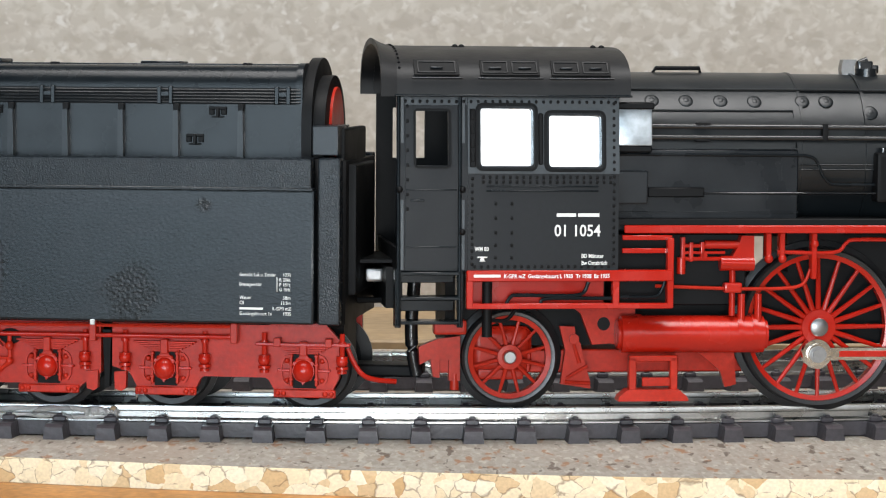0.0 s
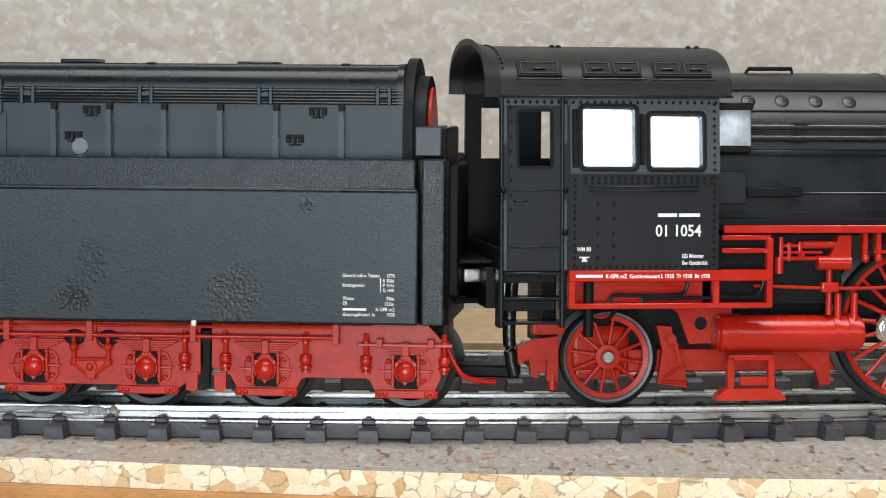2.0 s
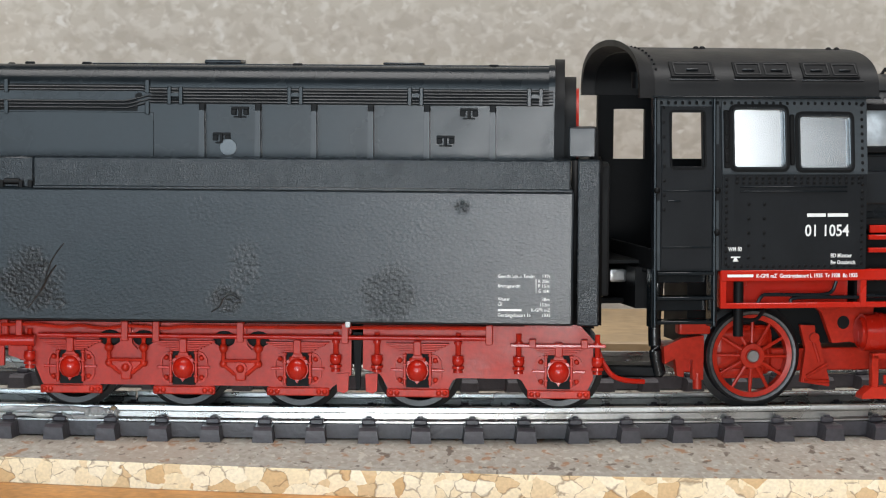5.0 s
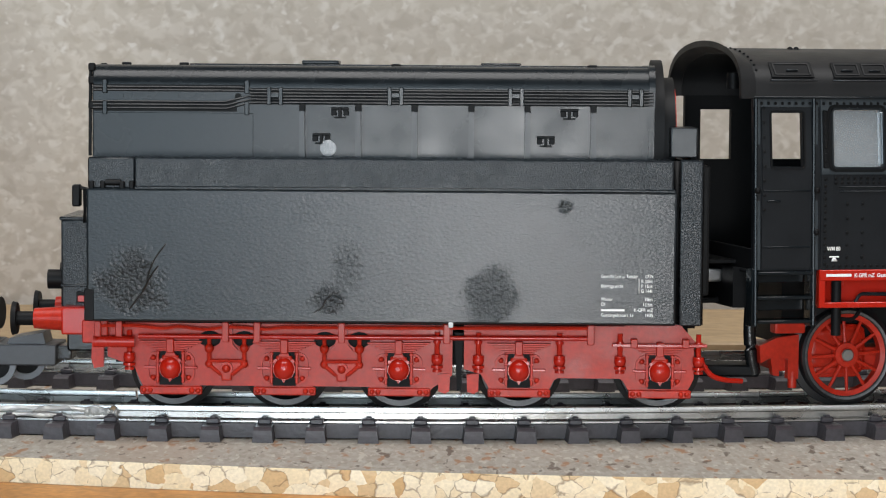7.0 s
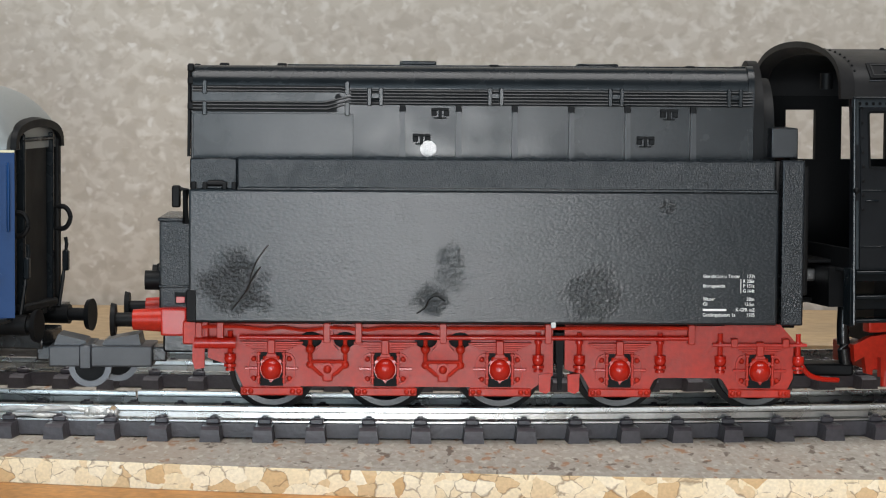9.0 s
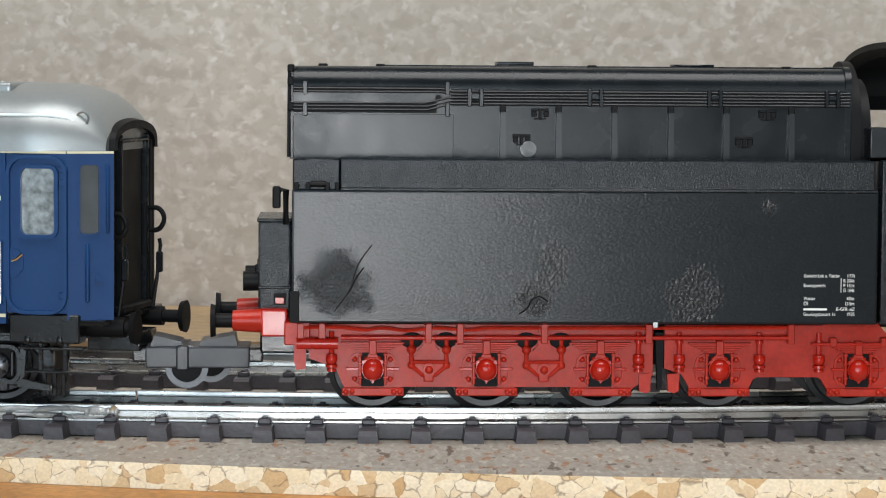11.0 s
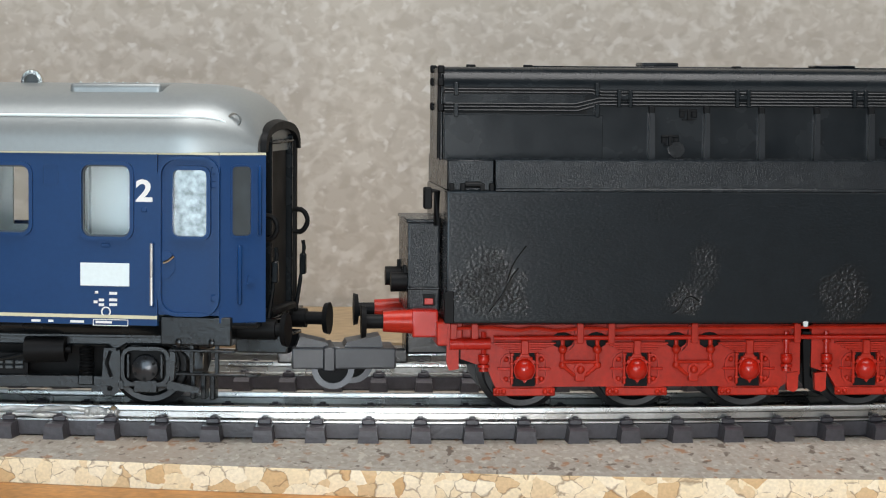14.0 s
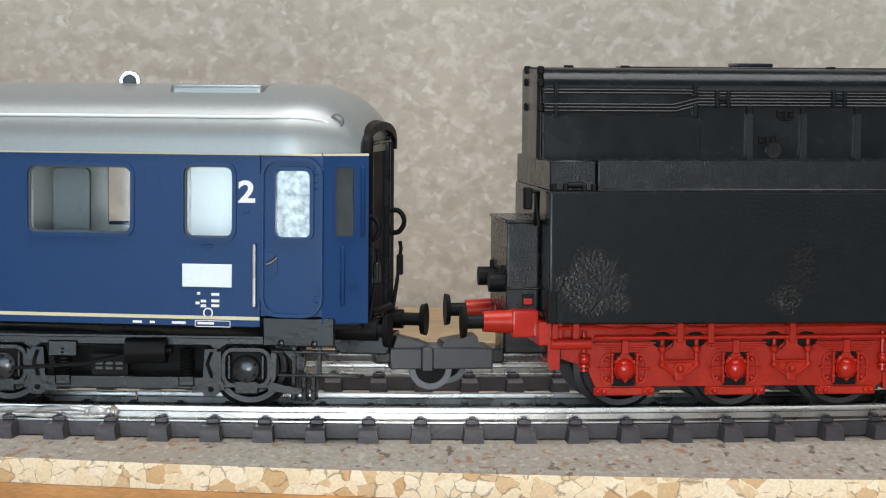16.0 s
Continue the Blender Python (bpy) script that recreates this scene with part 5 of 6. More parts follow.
    for pts in ([(-25.0, -6.5, 19.5), (-25.5, -6.5, 12.0), (-25.2, -6.5, 7.5), (-24.6, -6.5, 4.6)],):
        part("hose", pipe(bmesh.new(), smoothline(pts, 5), 1.0, 10), UNDER, p, "thick dark hose")
    part("coupling_plug", box(bmesh.new(), -34.0, -31.4, -5.6, -3.6, 18.4, 20.4, 0.4, 2), material_axle, p, "bright plug")
    part("rear_beam", box(bmesh.new(), -31.5, -29.0, -11, 11, 15.0, 21.0), DARK, p)
    part("footplate", box(bmesh.new(), -36.6, -30.0, -9, 9, 21.4, 22.0, 0.1), DARK, p)
    part("rear_hook", pipe(bmesh.new(), [(-36.0, -4.0, 15.6), (-30.5, -4.0, 15.6), (-30.5, -4.0, 18.5)], 0.5, 8), DARK, p)
    # air reservoir, step, pump
    bm = bmesh.new()
    rod(bm, (4.1, -12.4, 11.2), (28.2, -12.4, 11.1), 2.75, 40)
    bmesh.ops.bevel(bm, geom=[e for e in bm.edges if e.calc_face_angle(0) > 1.2], offset=0.6, segments=3, affect="EDGES")
    part("air_reservoir", bm, GLOSS_RED, p, "glossy red air cylinder")
    for x in (7.6, 23.6, 26.0):
        part("reservoir_strap", rod(bmesh.new(), (x - 0.4, -12.4, 11.3), (x + 0.4, -12.4, 11.3), 2.83, 40), GLOSS_RED, p)
    for x in (23.6, 26.3):
        part("reservoir_pipe", rod(bmesh.new(), (x, -13.8, 12.4), (x, -13.8, 17.2), 0.6, 10), GLOSS_RED, p)
    part("foot_step", prism(bmesh.new(), [(3.9, 1.5), (15.2, 1.5), (14.9, 2.2), (13.6, 3.2), (5.4, 3.2), (4.1, 2.2)], -14.8, -11.8), RED, p)
    for x in (6.2, 12.8):
        part("step_leg", box(bmesh.new(), x - 0.6, x + 0.6, -14.4, -13.0, 3.0, 8.0, 0.15), RED, p)
    part("step_top", box(bmesh.new(), 5.6, 13.4, -14.4, -13.0, 7.3, 8.2, 0.15), RED, p)
    part("step_tread", box(bmesh.new(), 7.8, 12.3, -14.0, -13.4, 3.6, 4.9, 0.1), RED, p)
    part("feed_pump", rod(bmesh.new(), (19.9, -14.2, 21.75), (25.3, -14.2, 21.7), 1.1, 24), GLOSS_RED, p)
    part("pump_cylinder", rod(bmesh.new(), (17.4, -14.2, 24.45), (22.8, -14.2, 24.45), 0.62, 16), GLOSS_RED, p)
    part("pump_bracket", prism(bmesh.new(), [(21.6, 22.4), (25.3, 22.4), (25.3, 25.8), (23.3, 25.8), (22.6, 24.0)], -14.8, -13.0), GLOSS_RED, p)
    for x, z0, z1 in ((13.9, 20.8, 25.6), (15.2, 22.0, 24.8), (17.0, 22.3, 24.9)):
        part("pump_flange", box(bmesh.new(), x - 0.3, x + 0.3, -14.8, -13.6, z0, z1, 0.12, 2), GLOSS_RED, p)
    for z, r in ((24.3, 0.3), (23.3, 0.22), (22.4, 0.3)):
        part("pump_rod", pipe(bmesh.new(), [(13.6, -14.4, z), (20.6, -14.4, z)], r, 8), GLOSS_RED, p)
    part("pump_flange", rod(bmesh.new(), (13.6, -14.4, 20.2), (13.6, -14.4, 22.6), 0.7, 12), GLOSS_RED, p)
    part("pump_nut", rod(bmesh.new(), (17.2, -14.8, 22.9), (17.2, -13.8, 22.9), 0.55, 8), GLOSS_RED, p)
    part("valve_block", box(bmesh.new(), 20.6, 23.4, -15.0, -13.0, 17.4, 18.9, 0.3, 2), GLOSS_RED, p)
    part("valve_stem", rod(bmesh.new(), (22.0, -14.0, 14.0), (22.0, -14.0, 21.0), 0.5, 10), GLOSS_RED, p)
    part("long_pipe", pipe(bmesh.new(), smoothline([(9.6, -14.2, 18.4), (21, -14.2, 18.0), (30, -14.2, 18.0), (33.4, -14.0, 18.6), (34.6, -14.0, 20.8)], 4), 0.26, 8), RED, p)
    for x in (27.6, 29.8, 35.0):
        part("board_bracket", box(bmesh.new(), x - 0.45, x + 0.45, -15.0, -13.2, 22.6 if x < 30 else 19.4, 26.2, 0.15), GLOSS_RED, p)
        part("bracket_bolt", ball(bmesh.new(), (x, -14.6, 22.4 if x < 30 else 24.6), 0.7, 10), GLOSS_RED, p)
    part("board_pipe", pipe(bmesh.new(), smoothline([(29, -14.6, 23.4), (38, -14.6, 23.3), (40, -14.6, 24.6), (41.4, -14.6, 25.2), (48, -14.6, 25.2)], 4), 0.3, 8), GLOSS_RED, p)
    part("brake_lever", prism(bmesh.new(), [(18.0, 8.4), (24.0, 8.6), (24.4, 3.4), (22.6, 3.0), (21.8, 5.4)], -10.4, -9.4), RED, p)
    # wheels
    WHEELS.append((wheel("trailing_wheel", p, -12.2, 7.55, 7.1, -9.6, 12, 1.9, RED, 6.2), 7.1, 0.0))

    def crank(w):
        part("crank_boss", rod(bmesh.new(), (0, -0.4, -3.9), (0, 0.9, -3.9), 1.9, 24), GLOSS_RED, w)
    for k, x in enumerate((33.9, 60.3, 86.7)):
        WHEELS.append((wheel("driving_wheel", p, x, 11.95, 11.95, -11.2, 20, 2.7, GLOSS_RED, 11.0, True, crank, 64), DRIVE_ROLL, DRIVE_START))
    for x in (112.0, 128.0):
        WHEELS.append((wheel("leading_wheel", p, x, 5.9, 5.75, -9.6, 9, 1.6, RED, 4.6), 5.75, 0.0))
    # coupling rod, moved by the crank pins
    rod_ob = new("coupling_rod")
    rod_ob.parent = p
    bm = bmesh.new()
    for x in (0.0, 26.4, 52.8):
        rod(bm, (x, -0.7, 0), (x, 0.5, 0), 2.2, 32)
        rod(bm, (x, -1.2, 0), (x, -0.6, 0), 1.55, 28)
    prism(bm, [(0, -0.9), (52.8, -0.9), (52.8, 0.9), (0, 0.9)], -0.5, 0.3)
    part("rod_bar", bm, CHROME, rod_ob, "bright metal rod")
    bm = bmesh.new()
    box(bm, 3.4, 23.4, -0.58, -0.4, -0.45, 0.45, 0.05)
    box(bm, 29.6, 49.4, -0.58, -0.4, -0.45, 0.45, 0.05)
    part("rod_flute", bm, GLOSS_RED, rod_ob, "red groove")
    for x in (0.0, 26.4, 52.8):
        bm = bmesh.new()
        rod(bm, (x, -1.9, 0), (x, -1.2, 0), 0.95, 6)
        rod(bm, (x, -1.4, 0), (x, -1.15, 0), 1.25, 24)
        part("crank_nut", bm, material_axle, rod_ob)
    return rod_ob


coupling_rod = loco_gear()

# ---------------------------------------------------------------- coach
coach = tagged(new("passenger_coach"), "blue model passenger coach with a silver roof and cream stripes", "coach")
LEFT = -205.0


def coach_body():
    p = coach
    Y = -16.4
    wins = [(-13.1, -5.4, 25.1, 35.8)]
    x = -37.1
    while x > LEFT + 20:
        wins.append((x, x + 16.2, 25.5, 35.6))
        x -= 21.6
    part("coach_side", wall_with_holes(bmesh.new(), LEFT, -1.5, 12.4, 37.6, Y, Y + 0.9, wins), BLUE, p)
    part("far_coach_side", wall_with_holes(bmesh.new(), LEFT, 8.0, 12.4, 37.6, 15.5, 16.4, wins), BLUE, p)
    for x0, x1, z0, z1 in wins:
        part("window_rim", rim(bmesh.new(), x0 + 0.15, x1 - 0.15, z0 + 0.15, z1 - 0.15, 1.2, 0.55, Y - 0.38, Y + 0.6), BLUE, p)
        part("window_frame", rim(bmesh.new(), x0 + 0.4, x1 - 0.4, z0 + 0.4, z1 - 0.4, 1.0, 0.25, Y + 0.3, Y + 0.7), SEAT, p, "grey inner frame")
        pane = part("window_pane", box(bmesh.new(), x0, x1, Y + 0.5, Y + 0.75, z0, z1), GLASS, p, "", False)
        pane.visible_shadow = False
    # cream stripes
    part("stripe", box(bmesh.new(), LEFT, -1.5, Y - 0.06, Y + 0.1, 13.35, 13.85), CREAM, p, "cream lower stripe")
    part("stripe", box(bmesh.new(), LEFT, 7.8, Y - 0.06, Y + 0.1, 37.25, 37.6), CREAM, p, "cream upper stripe")
    # entrance door, set in a little, and the narrowed end
    part("entrance_door", wall_with_holes(bmesh.new(), -1.5, 7.8, 14.0, 37.2, Y + 0.5, Y + 1.2, [(0.7, 6.1, 25.3, 35.2)]), BLUE, p, "blue entrance door")
    part("door_window_rim", rim(bmesh.new(), 0.85, 5.95, 25.45, 35.05, 0.8, 0.6, Y + 0.0, Y + 0.8), BLUE, p)
    pane = part("door_pane", box(bmesh.new(), 0.5, 6.3, Y + 0.75, Y + 1.0, 25.1, 35.4), HAZY, p, "scratched shiny pane", False)
    part("door_arch", rim(bmesh.new(), -0.9, 7.4, 14.4, 36.5, 2.2, 0.55, Y - 0.2, Y + 0.6), BLUE, p)
    e = new("end_panel")
    e.parent = p
    e.matrix_basis = pose(7.8 * COACH_FIT * MM, (Y + 0.5) * MM, 0, 0, 0, 25)
    part("panel", wall_with_holes(bmesh.new(), 0, 6.8, 13.0, 37.6, 0.0, 0.8, [(1.9, 4.6, 25.6, 35.6)]), BLUE, e)
    part("panel_rim", rim(bmesh.new(), 1.9, 4.6, 25.6, 35.6, 0.6, 0.3, -0.15, 0.3), BLUE, e)
    part("stripe", box(bmesh.new(), 0, 6.8, -0.06, 0.1, 37.25, 37.6), CREAM, e)
    part("panel_pane", box(bmesh.new(), 1.8, 4.7, 0.35, 0.5, 25.4, 35.8), DIM_PANE, e, "", False)
    part("handrail", box(bmesh.new(), 5.6, 6.1, -0.7, 0.1, 25.6, 35.8, 0.2), BLUE, e)
    part("handrail", box(bmesh.new(), 2.6, 3.2, -0.7, 0.1, 15.6, 24.2, 0.2), BLUE, e)
    part("corner_catch", prism(bmesh.new(), [(4.0, 18.6), (5.3, 18.8), (5.2, 19.2), (4.2, 19.9)], -0.4, 0.1), BLUE, e)
    f = new("end_panel")
    f.parent = p
    f.matrix_basis = pose(7.8 * COACH_FIT * MM, 15.9 * MM, 0, 0, 0, -38)
    part("panel", box(bmesh.new(), 0, 4.6, -0.4, 0.4, 13.8, 37.4), BLUE, f)
    # small fittings
    part("handle_rail", pipe(bmesh.new(), [(-2.2, Y - 0.6, 15.4), (-2.2, Y - 0.6, 24.4)], 0.24, 8), TIN, p, "bright grab rail")
    for z in (15.5, 24.3):
        part("rail_end", rod(bmesh.new(), (-2.2, Y - 0.7, z), (-2.2, Y + 0.2, z), 0.32, 8), BLUE, p)
    part("door_lock", prism(bmesh.new(), [(-0.9, 19.2), (0.2, 19.4), (1.1, 20.4), (1.1, 22.2), (0.4, 23.2), (-0.9, 23.4)], Y + 0.3, Y + 0.6), BLUE, p)
    part("door_handle", pipe(bmesh.new(), [(-0.6, Y + 0.1, 21.6), (0.2, Y + 0.0, 21.9), (1.0, Y + 0.1, 22.6)], 0.22, 6), CHROME, p)
    for z in (16.6, 35.0, 33.0):
        part("door_hinge", box(bmesh.new(), 6.6, 8.0, Y + 0.2, Y + 0.6, z - 0.5, z + 0.5, 0.1), BLUE, p)
    part("step_plate", rim(bmesh.new(), -18.9, -16.8, 32.8, 35.4, 0.3, 0.18, Y - 0.1, Y + 0.05), BLUE, p)
    part("small_plate", box(bmesh.new(), -10.0, -8.6, Y - 0.15, Y, 23.7, 24.3, 0.1), BLUE, p)
    part("lamp_hook", box(bmesh.new(), -3.9, -3.0, Y - 0.2, Y, 28.9, 29.6, 0.1), BLUE, p)
    lettering("2", -4.75, 30.5, 3.15, Y - 0.03, p, WHITE, width=2.55, label="white class number two", bold=0.13)
    part("destination_board", box(bmesh.new(), -13.2, -5.7, Y - 0.2, Y + 0.02, 18.05, 21.4, 0.05), BOARD_WHITE, p, "blank white board")
    bm = bmesh.new()
    for x0, x1, z in ((-11.0, -10.5, 16.9), (-8.8, -7.6, 16.8), (-8.8, -7.6, 15.85), (-8.8, -7.6, 15.15), (-10.4, -9.6, 15.8), (-10.4, -9.6, 15.1), (-11.2, -10.6, 15.5)):
        box(bm, x0, x1, Y - 0.05, Y, z, z + 0.4)
    for x0, x1 in ((-20.8, -19.4), (-18.2, -17.4), (-14.8, -12.7), (-10.9, -8.4)):
        box(bm, x0, x1, Y - 0.05, Y, 12.6, 12.95)
    part("print_bar", bm, WHITE, p, "small white print")
    part("print_frame", rim(bmesh.new(), -11.2, -6.0, 12.35, 13.1, 0.05, 0.1, Y - 0.05, Y), WHITE, p)
    part("print_ring", lathe(bmesh.new(), [(0.55, 0), (0.75, 0), (0.75, 0.06), (0.55, 0.06), (0.55, 0)], (-9.3, Y - 0.06, 14.3), 24), WHITE, p)
    # roof: domed towards the end
    rings = []
    bm = bmesh.new()
    n = 28
    stations = [LEFT, -120, -60, -20, -6, -3, 0, 1.5, 3, 4.5, 6, 8.5, 10.4, 11.6, 12.3, 12.7]
    for x in stations:
        k = 1.0 if x <= -3 else max(0.0, 1 - ((x + 3) / 16.6) ** 4.0) ** 0.6
        hw = 16.75 if x < 2 else 16.75 - 4.6 * ((x - 2) / 11.7) ** 1.4
        ring = []
        for i in range(n + 1):
            a = math.pi * i / n
            y = -hw * math.copysign(abs(math.cos(a)) ** 0.75, math.cos(a))
            z = 37.5 + (9.7 * k + 0.2) * math.sin(a) ** 0.8
            ring.append(bm.verts.new((x, y, z)))
        rings.append(ring)
    for a, b in zip(rings, rings[1:]):
        for i in range(n):
            bm.faces.new((a[i], a[i + 1], b[i + 1], b[i]))
    bm.faces.new(rings[-1])
    part("coach_roof", bm, SILVER, p, "silver domed roof")
    # white bar on the roof's ridge, its colour paints the bright highlight
    part("roof_gutter", pipe(bmesh.new(), [(LEFT, -15.5, 42.75), (-2.0, -15.5, 42.75), (2.0, -15.4, 42.75), (5.0, -14.75, 42.7), (7.2, -13.95, 42.3), (8.6, -13.3, 41.6)], 0.22, 8), BOARD_WHITE, p)
    part("roof_ring", lathe(bmesh.new(), [(0.75, 0), (1.0, -0.15), (1.1, 0.1), (0.75, 0.3)], (9.2, -12.9, 42.3), 20), SILVER, p)
    bm = bmesh.new()
    for k in range(6):
        ball(bm, (-15.4 + 2.2 * k, -9.4, 47.45), 0.22, 6)
    part("hatch_rivets", bm, PALE, p)
    part("roof_hatch", box(bmesh.new(), -16.8, -2.6, -10.5, 8.5, 45.4, 47.45, 0.7, 3), SILVER, p)
    part("roof_vent", lathe(bmesh.new(), [(0.95, 0.0), (1.1, -0.35), (1.65, -0.35), (1.8, 0.0), (1.65, 0.6), (0.95, 0.6), (0.95, 0.0)], (-25.2, -3.0, 47.6), 28), CHROME, p, "bright ring-shaped roof fitting")
    part("vent_disc", rod(bmesh.new(), (-25.2, -2.8, 47.6), (-25.2, -2.5, 47.6), 1.0, 20), SEAT, p)
    # end wall with its gangway
    part("end_wall", box(bmesh.new(), 10.8, 11.6, -12.8, 12.8, 12.0, 37.8, 0.3), DARK, p)
    for y in (-10.2, 10.2):
        part("gangway_post", box(bmesh.new(), 11.4, 13.2, y - 0.7, y + 0.7, 13.6, 39.0, 0.4, 2), DARK, p)
    rings = []
    for x, hw, rise in ((12.4, 11.2, 4.6), (13.6, 11.0, 4.3)):
        rings.append((x, [(-hw * math.cos(radians(a)), 37.6 + rise * math.sin(radians(a)) ** 0.6) for a in range(0, 181, 9)] + [(-(hw - 1.3) * math.cos(radians(a)), 37.6 + (rise - 1.2) * math.sin(radians(a)) ** 0.6) for a in range(180, -1, -9)]))
    part("gangway_hood", loft_x(bmesh.new(), rings), DARK, p, "black arched gangway frame")
    for y in (-6.5, 6.5):
        part("gangway_rail", box(bmesh.new(), 11.9, 13.4, y - 0.35, y + 0.35, 14.0, 39.8, 0.2), BLACK, p)
    part("gangway_bar", box(bmesh.new(), 12.0, 13.5, -7.0, 7.0, 38.6, 39.2, 0.2), BLACK, p)
    part("gangway_plate", box(bmesh.new(), 11.4, 13.8, -7.6, 7.6, 13.2, 14.4, 0.3), DARK, p)
    part("gangway_bellows", box(bmesh.new(), 11.5, 12.6, -5.4, 5.4, 14.4, 40.6), DARK, p)
    for y in (-9.8, 9.8):
        part("end_handrail", pipe(bmesh.new(), smoothline([(11.4, y, 28.0), (14.0, y, 28.2), (15.0, y, 26.6), (14.0, y, 24.9), (11.4, y, 25.0)], 5), 0.4, 8), DARK, p)
        part("end_pole", pipe(bmesh.new(), [(13.4, y * 0.9, 13.0), (14.1, y * 0.9, 17.5), (14.7, y * 0.9, 22.6), (14.5, y * 0.9, 23.6)], 0.32, 8), BLACK, p)
        part("end_valve", box(bmesh.new(), 14.0, 15.0, y * 0.92 - 0.5, y * 0.92 + 0.5, 18.4, 21.6, 0.2), BLACK, p)
        part("buffer_foot", box(bmesh.new(), 6.5, 9.0, y - 2.0, y + 2.0, 9.8, 13.6, 0.3, 2), UNDER, p)
        part("buffer_housing", rod(bmesh.new(), (8.5, y, 11.6), (14.9, y, 11.6), 1.5, 20), DARK, p)
        out = 0.0 if y < 0 else 1.9
        part("buffer_stem", rod(bmesh.new(), (14.8, y, 11.6), (16.2 + out, y, 11.6), 1.0, 16), DARK, p)
        part("buffer_head", rod(bmesh.new(), (15.9 + out, y, 11.6), (16.7 + out, y, 11.6), 2.3, 28, 2.5), DARK, p)
    # inside
    part("coach_floor", box(bmesh.new(), LEFT, 13, -15.4, 15.4, 12.2, 13.0), UNDER, p)
    part("ceiling_lining", box(bmesh.new(), LEFT, 7, -15.4, 15.4, 37.0, 37.4), PALE, p)
    for x in (-2.2, -14.8, -39.0, -60.6, -82.2, -103.8, -125.4, -147.0, -168.6):
        part("partition", box(bmesh.new(), x - 0.5, x + 0.5, -9.0, 6.0, 13.0, 37.0, 0.1), PALE, p, "white compartment wall")
    part("lavatory_wall", box(bmesh.new(), -14.4, -3.0, -7.6, -7.0, 13.0, 37.0, 0.1), PALE, p)
    part("corridor_wall", wall_with_holes(bmesh.new(), LEFT, -15.4, 13.0, 37.0, 6.0, 6.5, [(x0 + 5.6, x0 + 12.6, 25.5, 35.0) for x0, _, _, _ in wins[1:]]), PALE, p)
    for x in (-36.0, -57.6, -79.2):
        part("seat_back", prism(bmesh.new(), rounded(x + 0.7, x + 6.4, 22.0, 34.8, 0.9), -9.6, -8.6), SEAT, p, "grey rounded seat back")
        part("seat_base", box(bmesh.new(), x, x + 7.0, -10.5, 4.5, 13.0, 21.9, 0.6, 2), SEAT, p)


def hazy_material():
    """A scratched pane of clear plastic."""
    mat = material("scratched_pane", (0.30, 0.32, 0.315), 0.22, 0.6, vary=0.6, grain=1000, bump=0.1, fine=900)
    return mat


HAZY = hazy_material()
DIM_PANE = material("dim_pane", (0.035, 0.045, 0.05), 0.35, 0.0, vary=0.3, grain=400)
coach_body()


